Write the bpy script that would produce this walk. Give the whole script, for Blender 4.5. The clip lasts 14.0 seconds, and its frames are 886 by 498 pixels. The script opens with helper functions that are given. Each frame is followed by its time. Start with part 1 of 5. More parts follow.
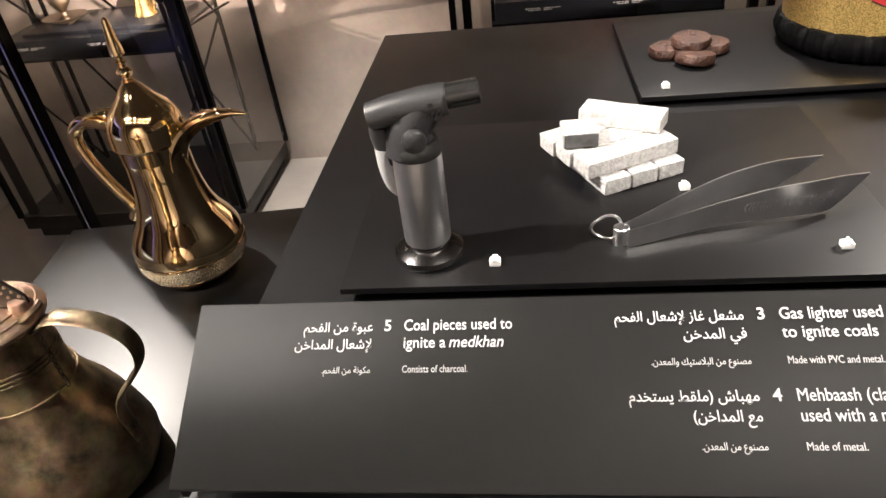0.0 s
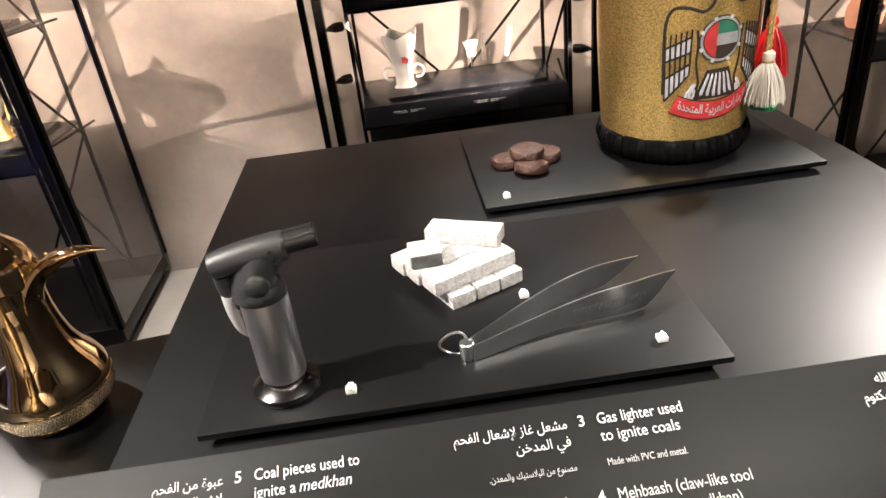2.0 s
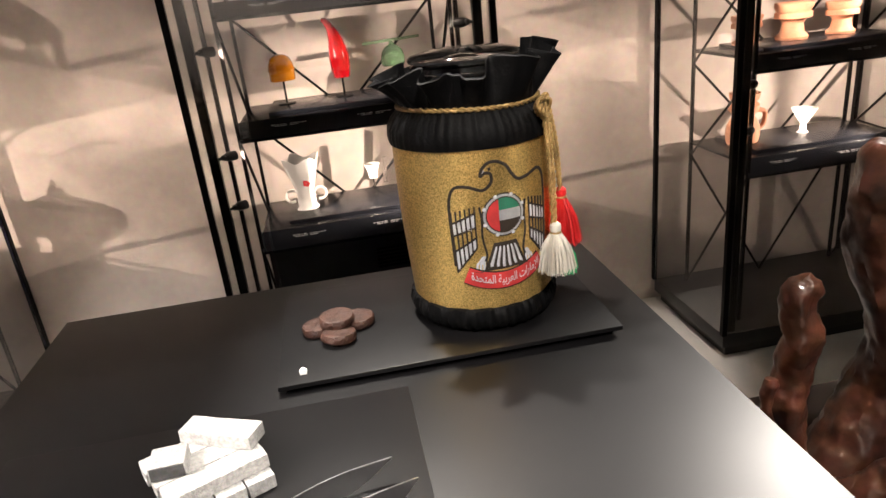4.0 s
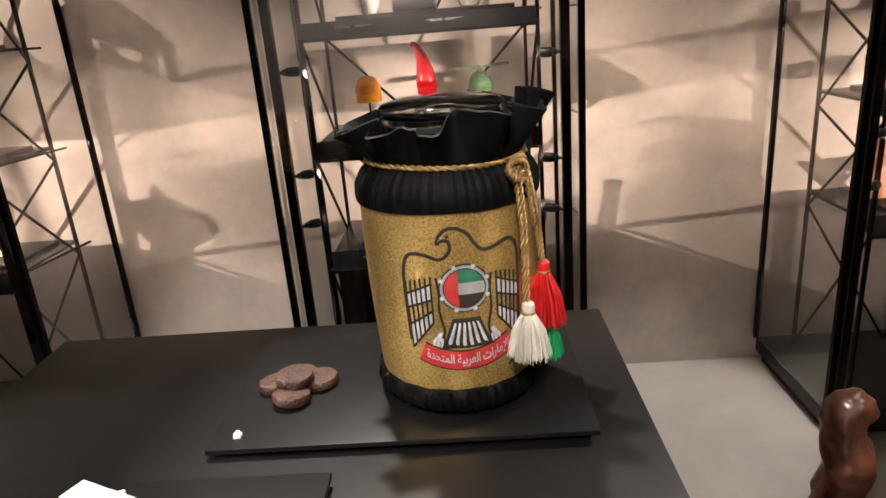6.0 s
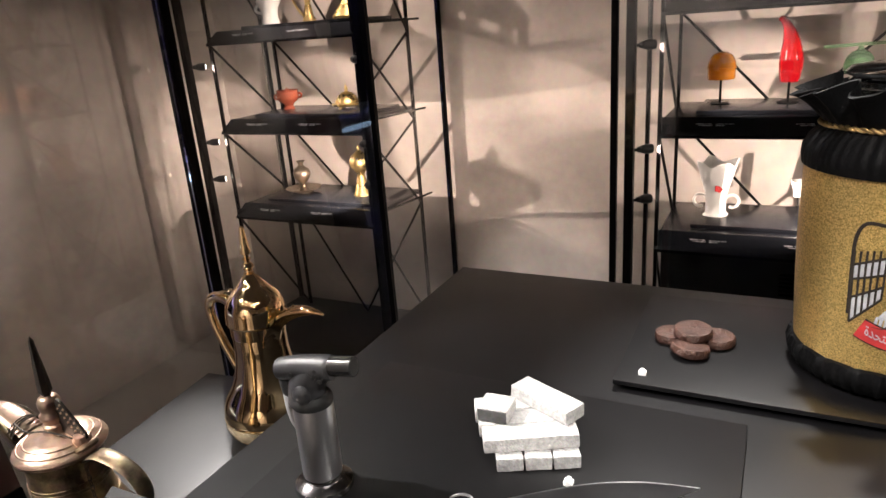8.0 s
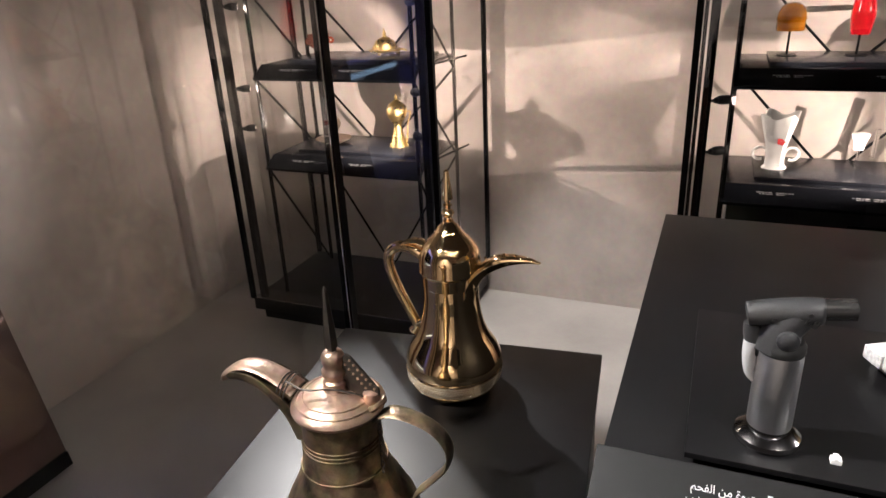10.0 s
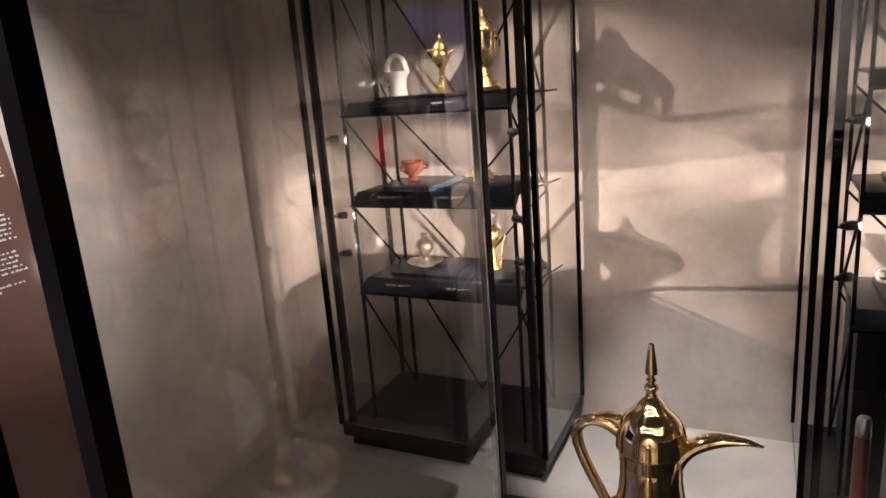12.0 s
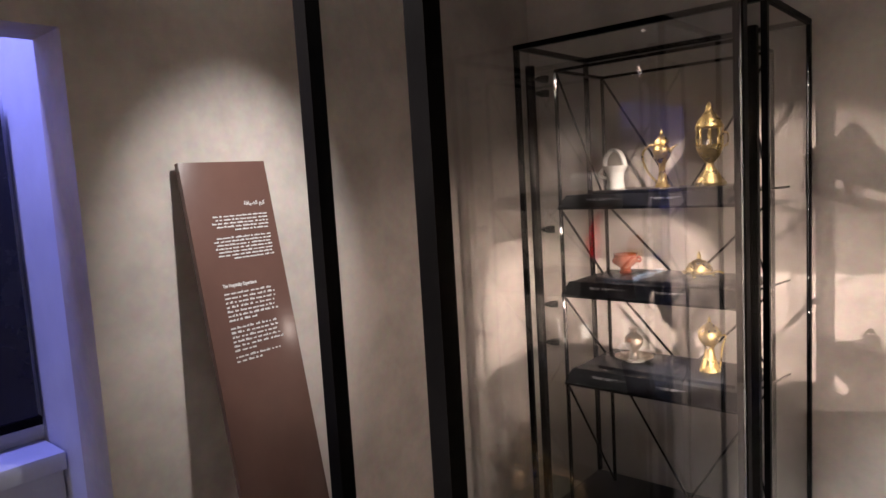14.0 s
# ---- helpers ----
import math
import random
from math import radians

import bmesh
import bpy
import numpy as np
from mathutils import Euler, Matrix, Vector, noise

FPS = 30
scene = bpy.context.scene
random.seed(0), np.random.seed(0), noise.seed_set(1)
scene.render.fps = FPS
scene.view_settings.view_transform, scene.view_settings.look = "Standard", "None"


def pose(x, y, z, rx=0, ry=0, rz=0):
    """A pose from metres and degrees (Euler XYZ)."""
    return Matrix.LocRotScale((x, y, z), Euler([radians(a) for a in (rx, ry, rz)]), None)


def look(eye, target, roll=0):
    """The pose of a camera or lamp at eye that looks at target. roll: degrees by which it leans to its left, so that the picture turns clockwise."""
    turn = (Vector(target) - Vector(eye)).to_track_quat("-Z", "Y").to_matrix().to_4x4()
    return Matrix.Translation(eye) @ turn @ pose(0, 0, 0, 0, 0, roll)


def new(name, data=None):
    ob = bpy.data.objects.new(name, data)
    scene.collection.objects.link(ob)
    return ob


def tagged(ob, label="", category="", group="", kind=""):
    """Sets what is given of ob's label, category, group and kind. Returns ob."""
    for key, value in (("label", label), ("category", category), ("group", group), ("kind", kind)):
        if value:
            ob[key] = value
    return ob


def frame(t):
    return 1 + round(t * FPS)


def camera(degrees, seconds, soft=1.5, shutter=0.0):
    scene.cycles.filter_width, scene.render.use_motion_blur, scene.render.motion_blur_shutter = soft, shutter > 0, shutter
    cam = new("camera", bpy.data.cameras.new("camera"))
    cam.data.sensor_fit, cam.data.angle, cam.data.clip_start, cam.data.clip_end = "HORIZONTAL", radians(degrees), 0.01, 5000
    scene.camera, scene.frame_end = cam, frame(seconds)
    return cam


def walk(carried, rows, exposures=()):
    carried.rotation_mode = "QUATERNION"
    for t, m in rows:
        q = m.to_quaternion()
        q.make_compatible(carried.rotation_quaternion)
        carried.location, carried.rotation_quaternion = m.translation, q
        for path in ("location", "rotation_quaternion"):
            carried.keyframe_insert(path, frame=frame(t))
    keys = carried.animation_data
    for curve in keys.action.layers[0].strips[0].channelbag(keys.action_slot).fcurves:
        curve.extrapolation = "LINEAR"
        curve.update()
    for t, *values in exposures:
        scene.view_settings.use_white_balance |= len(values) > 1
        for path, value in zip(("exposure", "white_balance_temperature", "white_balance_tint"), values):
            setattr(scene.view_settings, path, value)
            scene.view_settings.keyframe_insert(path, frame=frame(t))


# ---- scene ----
cam = camera(66.8, 14.0)
PATH = [
    (0, (0.537, 0.152, 1.456), (0.281, 1.768, 0.305), -7.2),
    (0.5, (0.551, 0.149, 1.473), (0.39, 1.822, 0.389), -7.5),
    (1, (0.559, 0.148, 1.481), (0.52, 1.863, 0.451), -7.2),
    (1.5, (0.565, 0.147, 1.487), (0.62, 1.886, 0.5), -7.5),
    (2, (0.578, 0.145, 1.493), (0.644, 1.895, 0.525), -7.0),
    (2.5, (0.594, 0.143, 1.503), (0.669, 1.903, 0.557), -7.4),
    (3, (0.637, 0.141, 1.53), (0.836, 1.927, 0.652), -6.6),
    (3.2, (0.662, 0.144, 1.535), (0.921, 1.94, 0.693), -6.4),
    (5.3, (0.907, 0.24, 1.558), (0.99, 2.126, 0.897), -4.2),
    (5.5, (0.923, 0.25, 1.554), (0.945, 2.138, 0.893), -4.1),
    (6, (0.939, 0.256, 1.555), (0.852, 2.146, 0.905), -4.6),
    (6.5, (0.94, 0.247, 1.562), (0.81, 2.139, 0.927), -4.8),
    (7, (0.934, 0.235, 1.564), (0.766, 2.131, 0.952), -4.4),
    (7.5, (0.888, 0.215, 1.556), (0.516, 2.079, 0.933), -4.4),
    (8, (0.8, 0.168, 1.547), (-0.072, 1.849, 0.904), -4.3),
    (8.5, (0.691, 0.092, 1.545), (-0.326, 1.667, 0.848), -4.1),
    (9, (0.556, 0.024, 1.542), (-0.352, 1.651, 0.814), -4.0),
    (9.2, (0.505, 0.018, 1.537), (-0.346, 1.67, 0.798), -3.8),
    (11.3, (0.283, 0.085, 1.536), (-0.383, 1.801, 0.754), -2.2),
    (11.5, (0.241, 0.059, 1.542), (-0.454, 1.791, 0.822), -2.6),
    (12, (0.157, 0.029, 1.64), (-0.695, 1.771, 1.151), -4.4),
    (12.5, (0.196, 0.027, 1.665), (-0.766, 1.755, 1.367), -4.4),
    (13, (0.183, 0.003, 1.679), (-0.818, 1.725, 1.495), -3.7),
    (13.5, (0.144, -0.032, 1.686), (-0.944, 1.638, 1.514), -3.4),
    (14, (0.061, -0.08, 1.68), (-1.24, 1.424, 1.469), -3.4),
]
walk(cam, [(t, look(eye, target, roll)) for t, eye, target, roll in PATH], [(0.0, 0.74, 6500, 10), (3.0, 0.62, 6500, 10), (7.3, 0.53, 6500, 10), (8.5, 0.54, 6000, 10), (12.5, 0.58, 6050, 10), (14.0, 0.60, 6000, 10)])

# ---- world, lamps ----
world = bpy.data.worlds.new("room_dark")
world.use_nodes = True
world.node_tree.nodes["Background"].inputs[0].default_value = (1.0, 0.85, 0.7, 1)
world.node_tree.nodes["Background"].inputs[1].default_value = 0.02
scene.world = world
WARM = (1.0, 0.785, 0.64)
WHITE = (1.0, 0.92, 0.84)
BACK_Y, WEST_X, EAST_X, SOUTH_Y, CEIL_Z = 3.0, -1.93, 4.6, -2.6, 3.1
CASE_X = (-1.585, 0.315, 2.168)
CASE_Y, CASE_W, CASE_D, CASE_H = 2.37, 0.99, 0.60, 2.208


def spot(name, eye, target, watts, degrees, blend=0.3, size=0.012, colour=WARM):
    d = bpy.data.lights.new(name, "SPOT")
    d.energy, d.color, d.spot_size, d.spot_blend, d.shadow_soft_size = watts, colour, radians(degrees), blend, size
    ob = new(name, d)
    ob.matrix_world = look(eye, target)
    return ob


# ceiling spots: eye, target, watts, cone
CEILING_SPOTS = [
    ((-1.00, 0.30, 2.86), (0.52, 0.62, 1.15), 360, 20),
    ((0.70, 1.42, 2.86), (0.92, 0.86, 1.15), 240, 24),
    ((3.20, 2.15, 2.86), (0.98, 0.47, 1.15), 430, 14),
    ((-1.45, 2.25, 2.86), (0.06, 0.70, 0.86), 430, 14),
    ((-0.70, 1.22, 2.86), (-1.93, 1.20, 1.46), 150, 36),
    ((1.60, 2.0, 2.86), (1.68, 2.50, 0.0), 190, 26),
    ((-0.20, 1.95, 2.86), (-0.10, 2.62, 0.0), 240, 28),
    ((1.0, -0.75, 2.86), (0.92, 0.9, 1.28), 190, 16),
    ((-0.9, -0.5, 2.86), (0.02, 0.80, 1.0), 320, 17),
    ((1.45, -0.25, 2.86), (0.76, 0.46, 1.20), 150, 21),
    ((1.62, 0.15, 2.86), (1.40, 0.88, 1.05), 150, 16),
    # unseen wide wash on the south wall, added to brighten reflections in the gold
    ((0.2, -1.5, 2.86), (0.2, -2.6, 1.4), 400, 100),
]
for eye, target, watts, cone in CEILING_SPOTS:
    spot("ceiling_spot_lamp", eye, target, watts, cone, 1.0 if cone > 30 else 0.6, 0.035, WHITE)

# spots on the rails inside the glass cases: height, aim at the back wall (metres across, height), watts, cone
SPOT_Z = (2.07, 2.01, 1.43, 1.10, 0.93)
LIT_LEFT = {2.07: (0.88, 1.22, 62, 62), 1.43: (0.58, 1.10, 38, 64), 1.10: (0.74, 0.90, 80, 74)}
LIT_RIGHT = {2.07: (0.60, 1.34, 42, 46), 1.43: (0.60, 1.12, 36, 50), 0.93: (0.82, 0.86, 42, 76)}
RAIL_IN, RAIL_Y, YAW = 0.045, 0.030, 40.0
for cx in CASE_X:
    for left, lit in ((True, LIT_LEFT), (False, LIT_RIGHT)):
        for z, (dx, tz, watts, cone) in lit.items():
            sx = 1 if left else -1
            x = (cx + RAIL_IN if left else cx + CASE_W - RAIL_IN) + sx * (0.0145 + 0.074 * math.cos(radians(YAW)))
            y = CASE_Y + RAIL_Y + 0.074 * math.sin(radians(YAW))
            spot("rail_spot_lamp", (x, y, z - 0.002), (x + sx * dx, BACK_Y, tz), watts, cone, 0.6, 0.002)
# extra lamp without a head of its own, added to brighten the west wall
spot("rail_spot_lamp", (CASE_X[0] + CASE_W - RAIL_IN - 0.075, CASE_Y + RAIL_Y + 0.01, 1.428), (WEST_X, 2.05, 0.95), 13, 80, 1.0, 0.003)
d = bpy.data.lights.new("blue_niche_lamp", "AREA")
d.energy, d.color, d.size, d.size_y, d.shape = 44, (0.28, 0.29, 1.0), 1.2, 0.2, "RECTANGLE"
new("blue_niche_lamp", d).matrix_world = look((-2.15, 0.0, 2.9), (-2.3, 0.0, 0.0))

# ---- materials ----


def mat(name, colour, rough=0.5, metal=0.0, var=0.15, scale=6.0, bump=0.05, bscale=150.0, rvar=0.08, coat=0.0, trans=0.0, ior=1.45, second=None, emit=0.0, spec=0.5):
    m = bpy.data.materials.new(name)
    m.use_nodes = True
    nt = m.node_tree
    b = nt.nodes["Principled BSDF"]
    b.inputs["Metallic"].default_value = metal
    b.inputs["Coat Weight"].default_value = coat
    b.inputs["Transmission Weight"].default_value = trans
    b.inputs["IOR"].default_value = ior
    b.inputs["Specular IOR Level"].default_value = spec
    co = nt.nodes.new("ShaderNodeTexCoord")
    n1 = nt.nodes.new("ShaderNodeTexNoise")
    n1.inputs["Scale"].default_value, n1.inputs["Detail"].default_value, n1.inputs["Roughness"].default_value = scale, 6, 0.6
    nt.links.new(co.outputs["Object"], n1.inputs["Vector"])
    ramp = nt.nodes.new("ShaderNodeValToRGB")
    c2 = second or [c * (1 - var) for c in colour]
    c1 = colour if second else [min(1, c * (1 + var * 0.6)) for c in colour]
    ramp.color_ramp.elements[0].position, ramp.color_ramp.elements[1].position = 0.36, 0.64
    ramp.color_ramp.elements[0].color, ramp.color_ramp.elements[1].color = (*c2, 1), (*c1, 1)
    nt.links.new(n1.outputs["Fac"], ramp.inputs[0])
    n2 = nt.nodes.new("ShaderNodeTexNoise")
    n2.inputs["Scale"].default_value, n2.inputs["Detail"].default_value = bscale, 4
    nt.links.new(co.outputs["Object"], n2.inputs["Vector"])
    mul = nt.nodes.new("ShaderNodeMix")
    mul.data_type, mul.blend_type = "RGBA", "MULTIPLY"
    mul.inputs[0].default_value = min(1.0, var)
    nt.links.new(ramp.outputs[0], mul.inputs[6])
    nt.links.new(n2.outputs["Color"], mul.inputs[7])
    nt.links.new(mul.outputs[2], b.inputs["Base Color"])
    mr = nt.nodes.new("ShaderNodeMapRange")
    mr.inputs["To Min"].default_value, mr.inputs["To Max"].default_value = max(0, rough - rvar), min(1, rough + rvar)
    nt.links.new(n1.outputs["Fac"], mr.inputs[0])
    nt.links.new(mr.outputs[0], b.inputs["Roughness"])
    if bump:
        bp = nt.nodes.new("ShaderNodeBump")
        bp.inputs["Strength"].default_value, bp.inputs["Distance"].default_value = bump, 0.002
        nt.links.new(n2.outputs["Fac"], bp.inputs["Height"])
        nt.links.new(bp.outputs[0], b.inputs["Normal"])
    if emit:
        b.inputs["Emission Color"].default_value, b.inputs["Emission Strength"].default_value = (*colour, 1), emit
    return m


def glitter(name, colour, dark, scale=900.0, rough=0.32, metal=0.9):
    """Lurex cloth: small facets, each with its own tilt and tone."""
    m = mat(name, colour, rough, metal, 0.2, 9, 0)
    nt = m.node_tree
    b = nt.nodes["Principled BSDF"]
    co = nt.nodes.new("ShaderNodeTexCoord")
    v = nt.nodes.new("ShaderNodeTexVoronoi")
    v.inputs["Scale"].default_value = scale
    nt.links.new(co.outputs["Object"], v.inputs["Vector"])
    r = nt.nodes.new("ShaderNodeValToRGB")
    r.color_ramp.elements[0].color, r.color_ramp.elements[1].color = (*dark, 1), (*colour, 1)
    nt.links.new(v.outputs["Color"], r.inputs[0])
    nt.links.new(r.outputs[0], b.inputs["Base Color"])
    bp = nt.nodes.new("ShaderNodeBump")
    bp.inputs["Strength"].default_value, bp.inputs["Distance"].default_value = 0.55, 0.001
    nt.links.new(v.outputs["Color"], bp.inputs["Height"])
    nt.links.new(bp.outputs[0], b.inputs["Normal"])
    return m


M = {
    "plaster": mat("wall_plaster", (0.50, 0.435, 0.39), 0.85, 0, 0.22, 2.2, 0.35, 34),
    "floor": mat("polished_concrete", (0.40, 0.37, 0.34), 0.42, 0, 0.16, 1.6, 0.06, 90, 0.12),
    "ceiling": mat("ceiling_paint", (0.10, 0.09, 0.085), 0.9, 0, 0.1, 2, 0.1, 80),
    "black": mat("black_laminate", (0.0032, 0.0030, 0.0034), 0.40, 0, 0.2, 5, 0.008, 900, 0.05, spec=0.42),
    "tray": mat("black_acrylic_board", (0.0032, 0.0030, 0.0034), 0.42, 0, 0.15, 6, 0.010, 900, 0.04, spec=0.30),
    "railboard": mat("matt_black_board", (0.0050, 0.0048, 0.0048), 0.52, 0, 0.12, 6, 0.02, 900, 0.05, spec=0.20),
    "metal": mat("black_steel", (0.0035, 0.003, 0.003), 0.36, 0, 0.2, 10, 0.06, 300, spec=0.04),
    "shelf": mat("black_shelf_lacquer", (0.009, 0.010, 0.013), 0.20, 0, 0.15, 5, 0.01, 500, 0.03, spec=0.16),
    "spot": mat("spotlight_plastic", (0.012, 0.012, 0.012), 0.45, 0, 0.1, 20, 0.05, 300),
    "lens": mat("lamp_lens", (1.0, 0.86, 0.68), 0.2, emit=110.0),
    "glass": mat("pane_glass", (0.97, 0.98, 0.975), 0.0, 0, 0.0, 1, 0, rvar=0, trans=1.0, ior=1.45),
    "white": mat("white_print", (0.60, 0.60, 0.60), 0.6, 0, 0.03, 5, 0),
    "tag": mat("white_number_plastic", (0.85, 0.84, 0.82), 0.4, 0, 0.05, 30, 0),
    "gold": mat("polished_gold_plate", (1.0, 0.72, 0.40), 0.05, 1.0, 0.05, 12, 0.010, 30, 0.015),
    "crystal": glitter("rhinestone_band", (1.0, 0.90, 0.72), (0.42, 0.30, 0.14), 420, 0.22, 0.55),
    "stone": mat("rhinestone", (0.92, 0.78, 0.58), 0.14, 0.75, 0.1, 60, 0),
    "oldbrass": mat("tarnished_brass", (0.34, 0.25, 0.15), 0.42, 0.85, 0.5, 22, 0.6, 60, 0.16, second=(0.060, 0.047, 0.034)),
    "oldcopper": mat("worn_tinned_copper", (0.66, 0.46, 0.35), 0.34, 0.85, 0.35, 24, 0.5, 70, 0.14, second=(0.36, 0.25, 0.19)),
    "iron": mat("dark_iron", (0.08, 0.07, 0.06), 0.5, 0.9, 0.3, 30, 0.2, 150),
    "alu": mat("brushed_aluminium", (0.55, 0.55, 0.56), 0.36, 1.0, 0.06, 30, 0.05, 400),
    "gunmetal": mat("dark_chrome", (0.22, 0.21, 0.21), 0.16, 1.0, 0.1, 20, 0.02, 100),
    "blackmetal": mat("black_chrome", (0.035, 0.034, 0.034), 0.2, 0.6, 0.1, 20, 0.02, 100),
    "plastic": mat("charcoal_plastic", (0.028, 0.028, 0.030), 0.42, 0, 0.15, 20, 0.12, 700),
    "rubber": mat("black_rubber", (0.010, 0.010, 0.010), 0.6, 0, 0.1, 20, 0.1, 400),
    "clearplastic": mat("smoky_plastic", (0.45, 0.45, 0.46), 0.3, 0, 0.1, 20, 0.05, 300),
    "steel": mat("stainless_steel", (0.70, 0.70, 0.71), 0.30, 1.0, 0.06, 40, 0.05, 300, 0.06),
    "foil": mat("silver_white_coal_foil", (0.62, 0.61, 0.60), 0.45, 0.1, 0.28, 260, 0.7, 500, 0.12),
    "coal": mat("charcoal_end", (0.10, 0.10, 0.10), 0.8, 0, 0.4, 60, 0.5, 300),
    "incense": mat("pressed_incense", (0.066, 0.026, 0.016), 0.45, 0, 0.4, 70, 1.0, 420, 0.25, second=(0.026, 0.010, 0.007)),
    "lurex": glitter("gold_lurex_cloth", (1.0, 0.72, 0.27), (0.34, 0.20, 0.045), 850, 0.34, 0.85),
    "satin": mat("black_velvet", (0.0022, 0.0022, 0.0025), 0.6, 0, 0.2, 30, 0.3, 300, spec=0.10),
    "cord": mat("gold_cord", (0.46, 0.30, 0.12), 0.42, 0.6, 0.35, 60, 0.6, 500),
    "redsilk": mat("red_silk", (0.62, 0.018, 0.02), 0.4, 0, 0.2, 40, 0.1, 300),
    "whitesilk": mat("white_silk", (0.60, 0.56, 0.49), 0.4, 0, 0.12, 40, 0.1, 300),
    "greensilk": mat("green_silk", (0.01, 0.36, 0.12), 0.4, 0, 0.2, 40, 0.1, 300),
    "thread_black": mat("dark_thread", (0.022, 0.014, 0.008), 0.7, 0, 0.2, 60, 0.5, 900),
    "thread_white": mat("silver_thread", (0.62, 0.62, 0.66), 0.45, 0.2, 0.2, 60, 0.5, 900),
    "thread_red": mat("red_thread", (0.50, 0.03, 0.03), 0.6, 0, 0.2, 60, 0.4, 900),
    "thread_green": mat("green_thread", (0.02, 0.16, 0.09), 0.6, 0, 0.2, 60, 0.4, 900),
    "thread_grey": mat("grey_thread", (0.35, 0.35, 0.36), 0.6, 0.2, 0.2, 60, 0.4, 900),
    "clear": mat("clear_glass", (0.95, 0.97, 0.97), 0.05, 0, 0, 1, 0, rvar=0.01, trans=1.0),
    "brass": mat("aged_brass", (0.66, 0.48, 0.20), 0.28, 1.0, 0.25, 25, 0.15, 120),
    "silver": mat("aged_silver", (0.42, 0.34, 0.26), 0.36, 1.0, 0.25, 25, 0.15, 120),
    "porcelain": mat("white_porcelain", (0.84, 0.83, 0.80), 0.25, 0, 0.04, 20, 0.02, 100, coat=0.3),
    "clay": mat("terracotta", (0.52, 0.24, 0.14), 0.75, 0, 0.22, 20, 0.3, 160),
    "glaze": mat("red_glazed_clay", (0.30, 0.075, 0.04), 0.25, 0, 0.2, 30, 0.1, 120, coat=0.4),
    "amber": mat("amber_glass", (0.72, 0.27, 0.01), 0.08, 0, 0.2, 20, 0, trans=0.55),
    "redglass": mat("red_glass", (0.24, 0.004, 0.007), 0.06, 0, 0.2, 20, 0, trans=0.35),
    "greenglass": mat("green_glass", (0.36, 0.58, 0.36), 0.05, 0, 0.1, 20, 0, trans=0.95),
    "info": mat("brown_information_board", (0.115, 0.062, 0.050), 0.20, 0, 0.08, 3, 0.02, 300, spec=0.5),
    "wood": mat("gnarled_agarwood", (0.13, 0.045, 0.025), 0.34, 0, 0.5, 16, 0.9, 45, 0.12, second=(0.028, 0.011, 0.008), spec=0.5, coat=0.35),
    "bluepaint": mat("niche_paint", (0.55, 0.55, 0.60), 0.8, 0, 0.08, 3, 0.1, 80),
    "screen": mat("dark_screen", (0.012, 0.012, 0.014), 0.25, 0, 0.1, 5, 0),
    "led": mat("light_strip", (0.55, 0.75, 1.0), 0.4, emit=2.0),
    "brownpole": mat("red_brown_lacquer", (0.14, 0.05, 0.04), 0.3, 0, 0.2, 10, 0.05, 200, coat=0.3),
}
M["lens"].cycles.emission_sampling = "NONE"

# ---- mesh helpers ----


def part(name, bm, material, parent=None, label="", smooth=True, mod=None):
    me = bpy.data.meshes.new(name)
    bmesh.ops.recalc_face_normals(bm, faces=bm.faces)
    for f in bm.faces:
        f.smooth = smooth
    bm.to_mesh(me)
    bm.free()
    me.materials.append(M[material])
    ob = new(name, me)
    if smooth:
        me.set_sharp_from_angle(angle=radians(38))
    if parent is not None:
        ob.parent = parent
    if label:
        ob["label"] = label
    return ob


def thing(name, at, label, category, group="", turn=0.0, kind=""):
    ob = new(name)
    ob.empty_display_size = 0.05
    ob.matrix_world = pose(*at, 0, 0, turn)
    return tagged(ob, label, category, group, kind)


def box(x0, y0, z0, x1, y1, z1, bevel=0.0, bm=None):
    bm = bm or bmesh.new()
    r = bmesh.ops.create_cube(bm, size=1.0, matrix=Matrix.Translation(((x0 + x1) / 2, (y0 + y1) / 2, (z0 + z1) / 2)) @ Matrix.Diagonal((x1 - x0, y1 - y0, z1 - z0, 1)))
    if bevel:
        es = list({e for v in r["verts"] for e in v.link_edges})
        bmesh.ops.bevel(bm, geom=es, offset=bevel, segments=2, profile=0.6, affect="EDGES")
    return bm


def lathe(profile, segs=32, bm=None, wob=None, at=(0, 0, 0)):
    """Turn (radius, height) pairs round z; wob(angle, i, r, z) may bend them."""
    bm = bm or bmesh.new()
    rings = []
    for i, (r, z) in enumerate(profile):
        ring = []
        for k in range(segs):
            a = 2 * math.pi * k / segs
            rr, zz = wob(a, i, r, z) if wob else (r, z)
            ring.append(bm.verts.new((at[0] + rr * math.cos(a), at[1] + rr * math.sin(a), at[2] + zz)))
        rings.append(ring)
    for a, b in zip(rings, rings[1:]):
        for k in range(segs):
            bm.faces.new((a[k], a[(k + 1) % segs], b[(k + 1) % segs], b[k]))
    if profile[0][0] > 1e-6:
        bm.faces.new(rings[0][::-1])
    if profile[-1][0] > 1e-6:
        bm.faces.new(rings[-1])
    bmesh.ops.remove_doubles(bm, verts=bm.verts, dist=1e-6)
    return bm


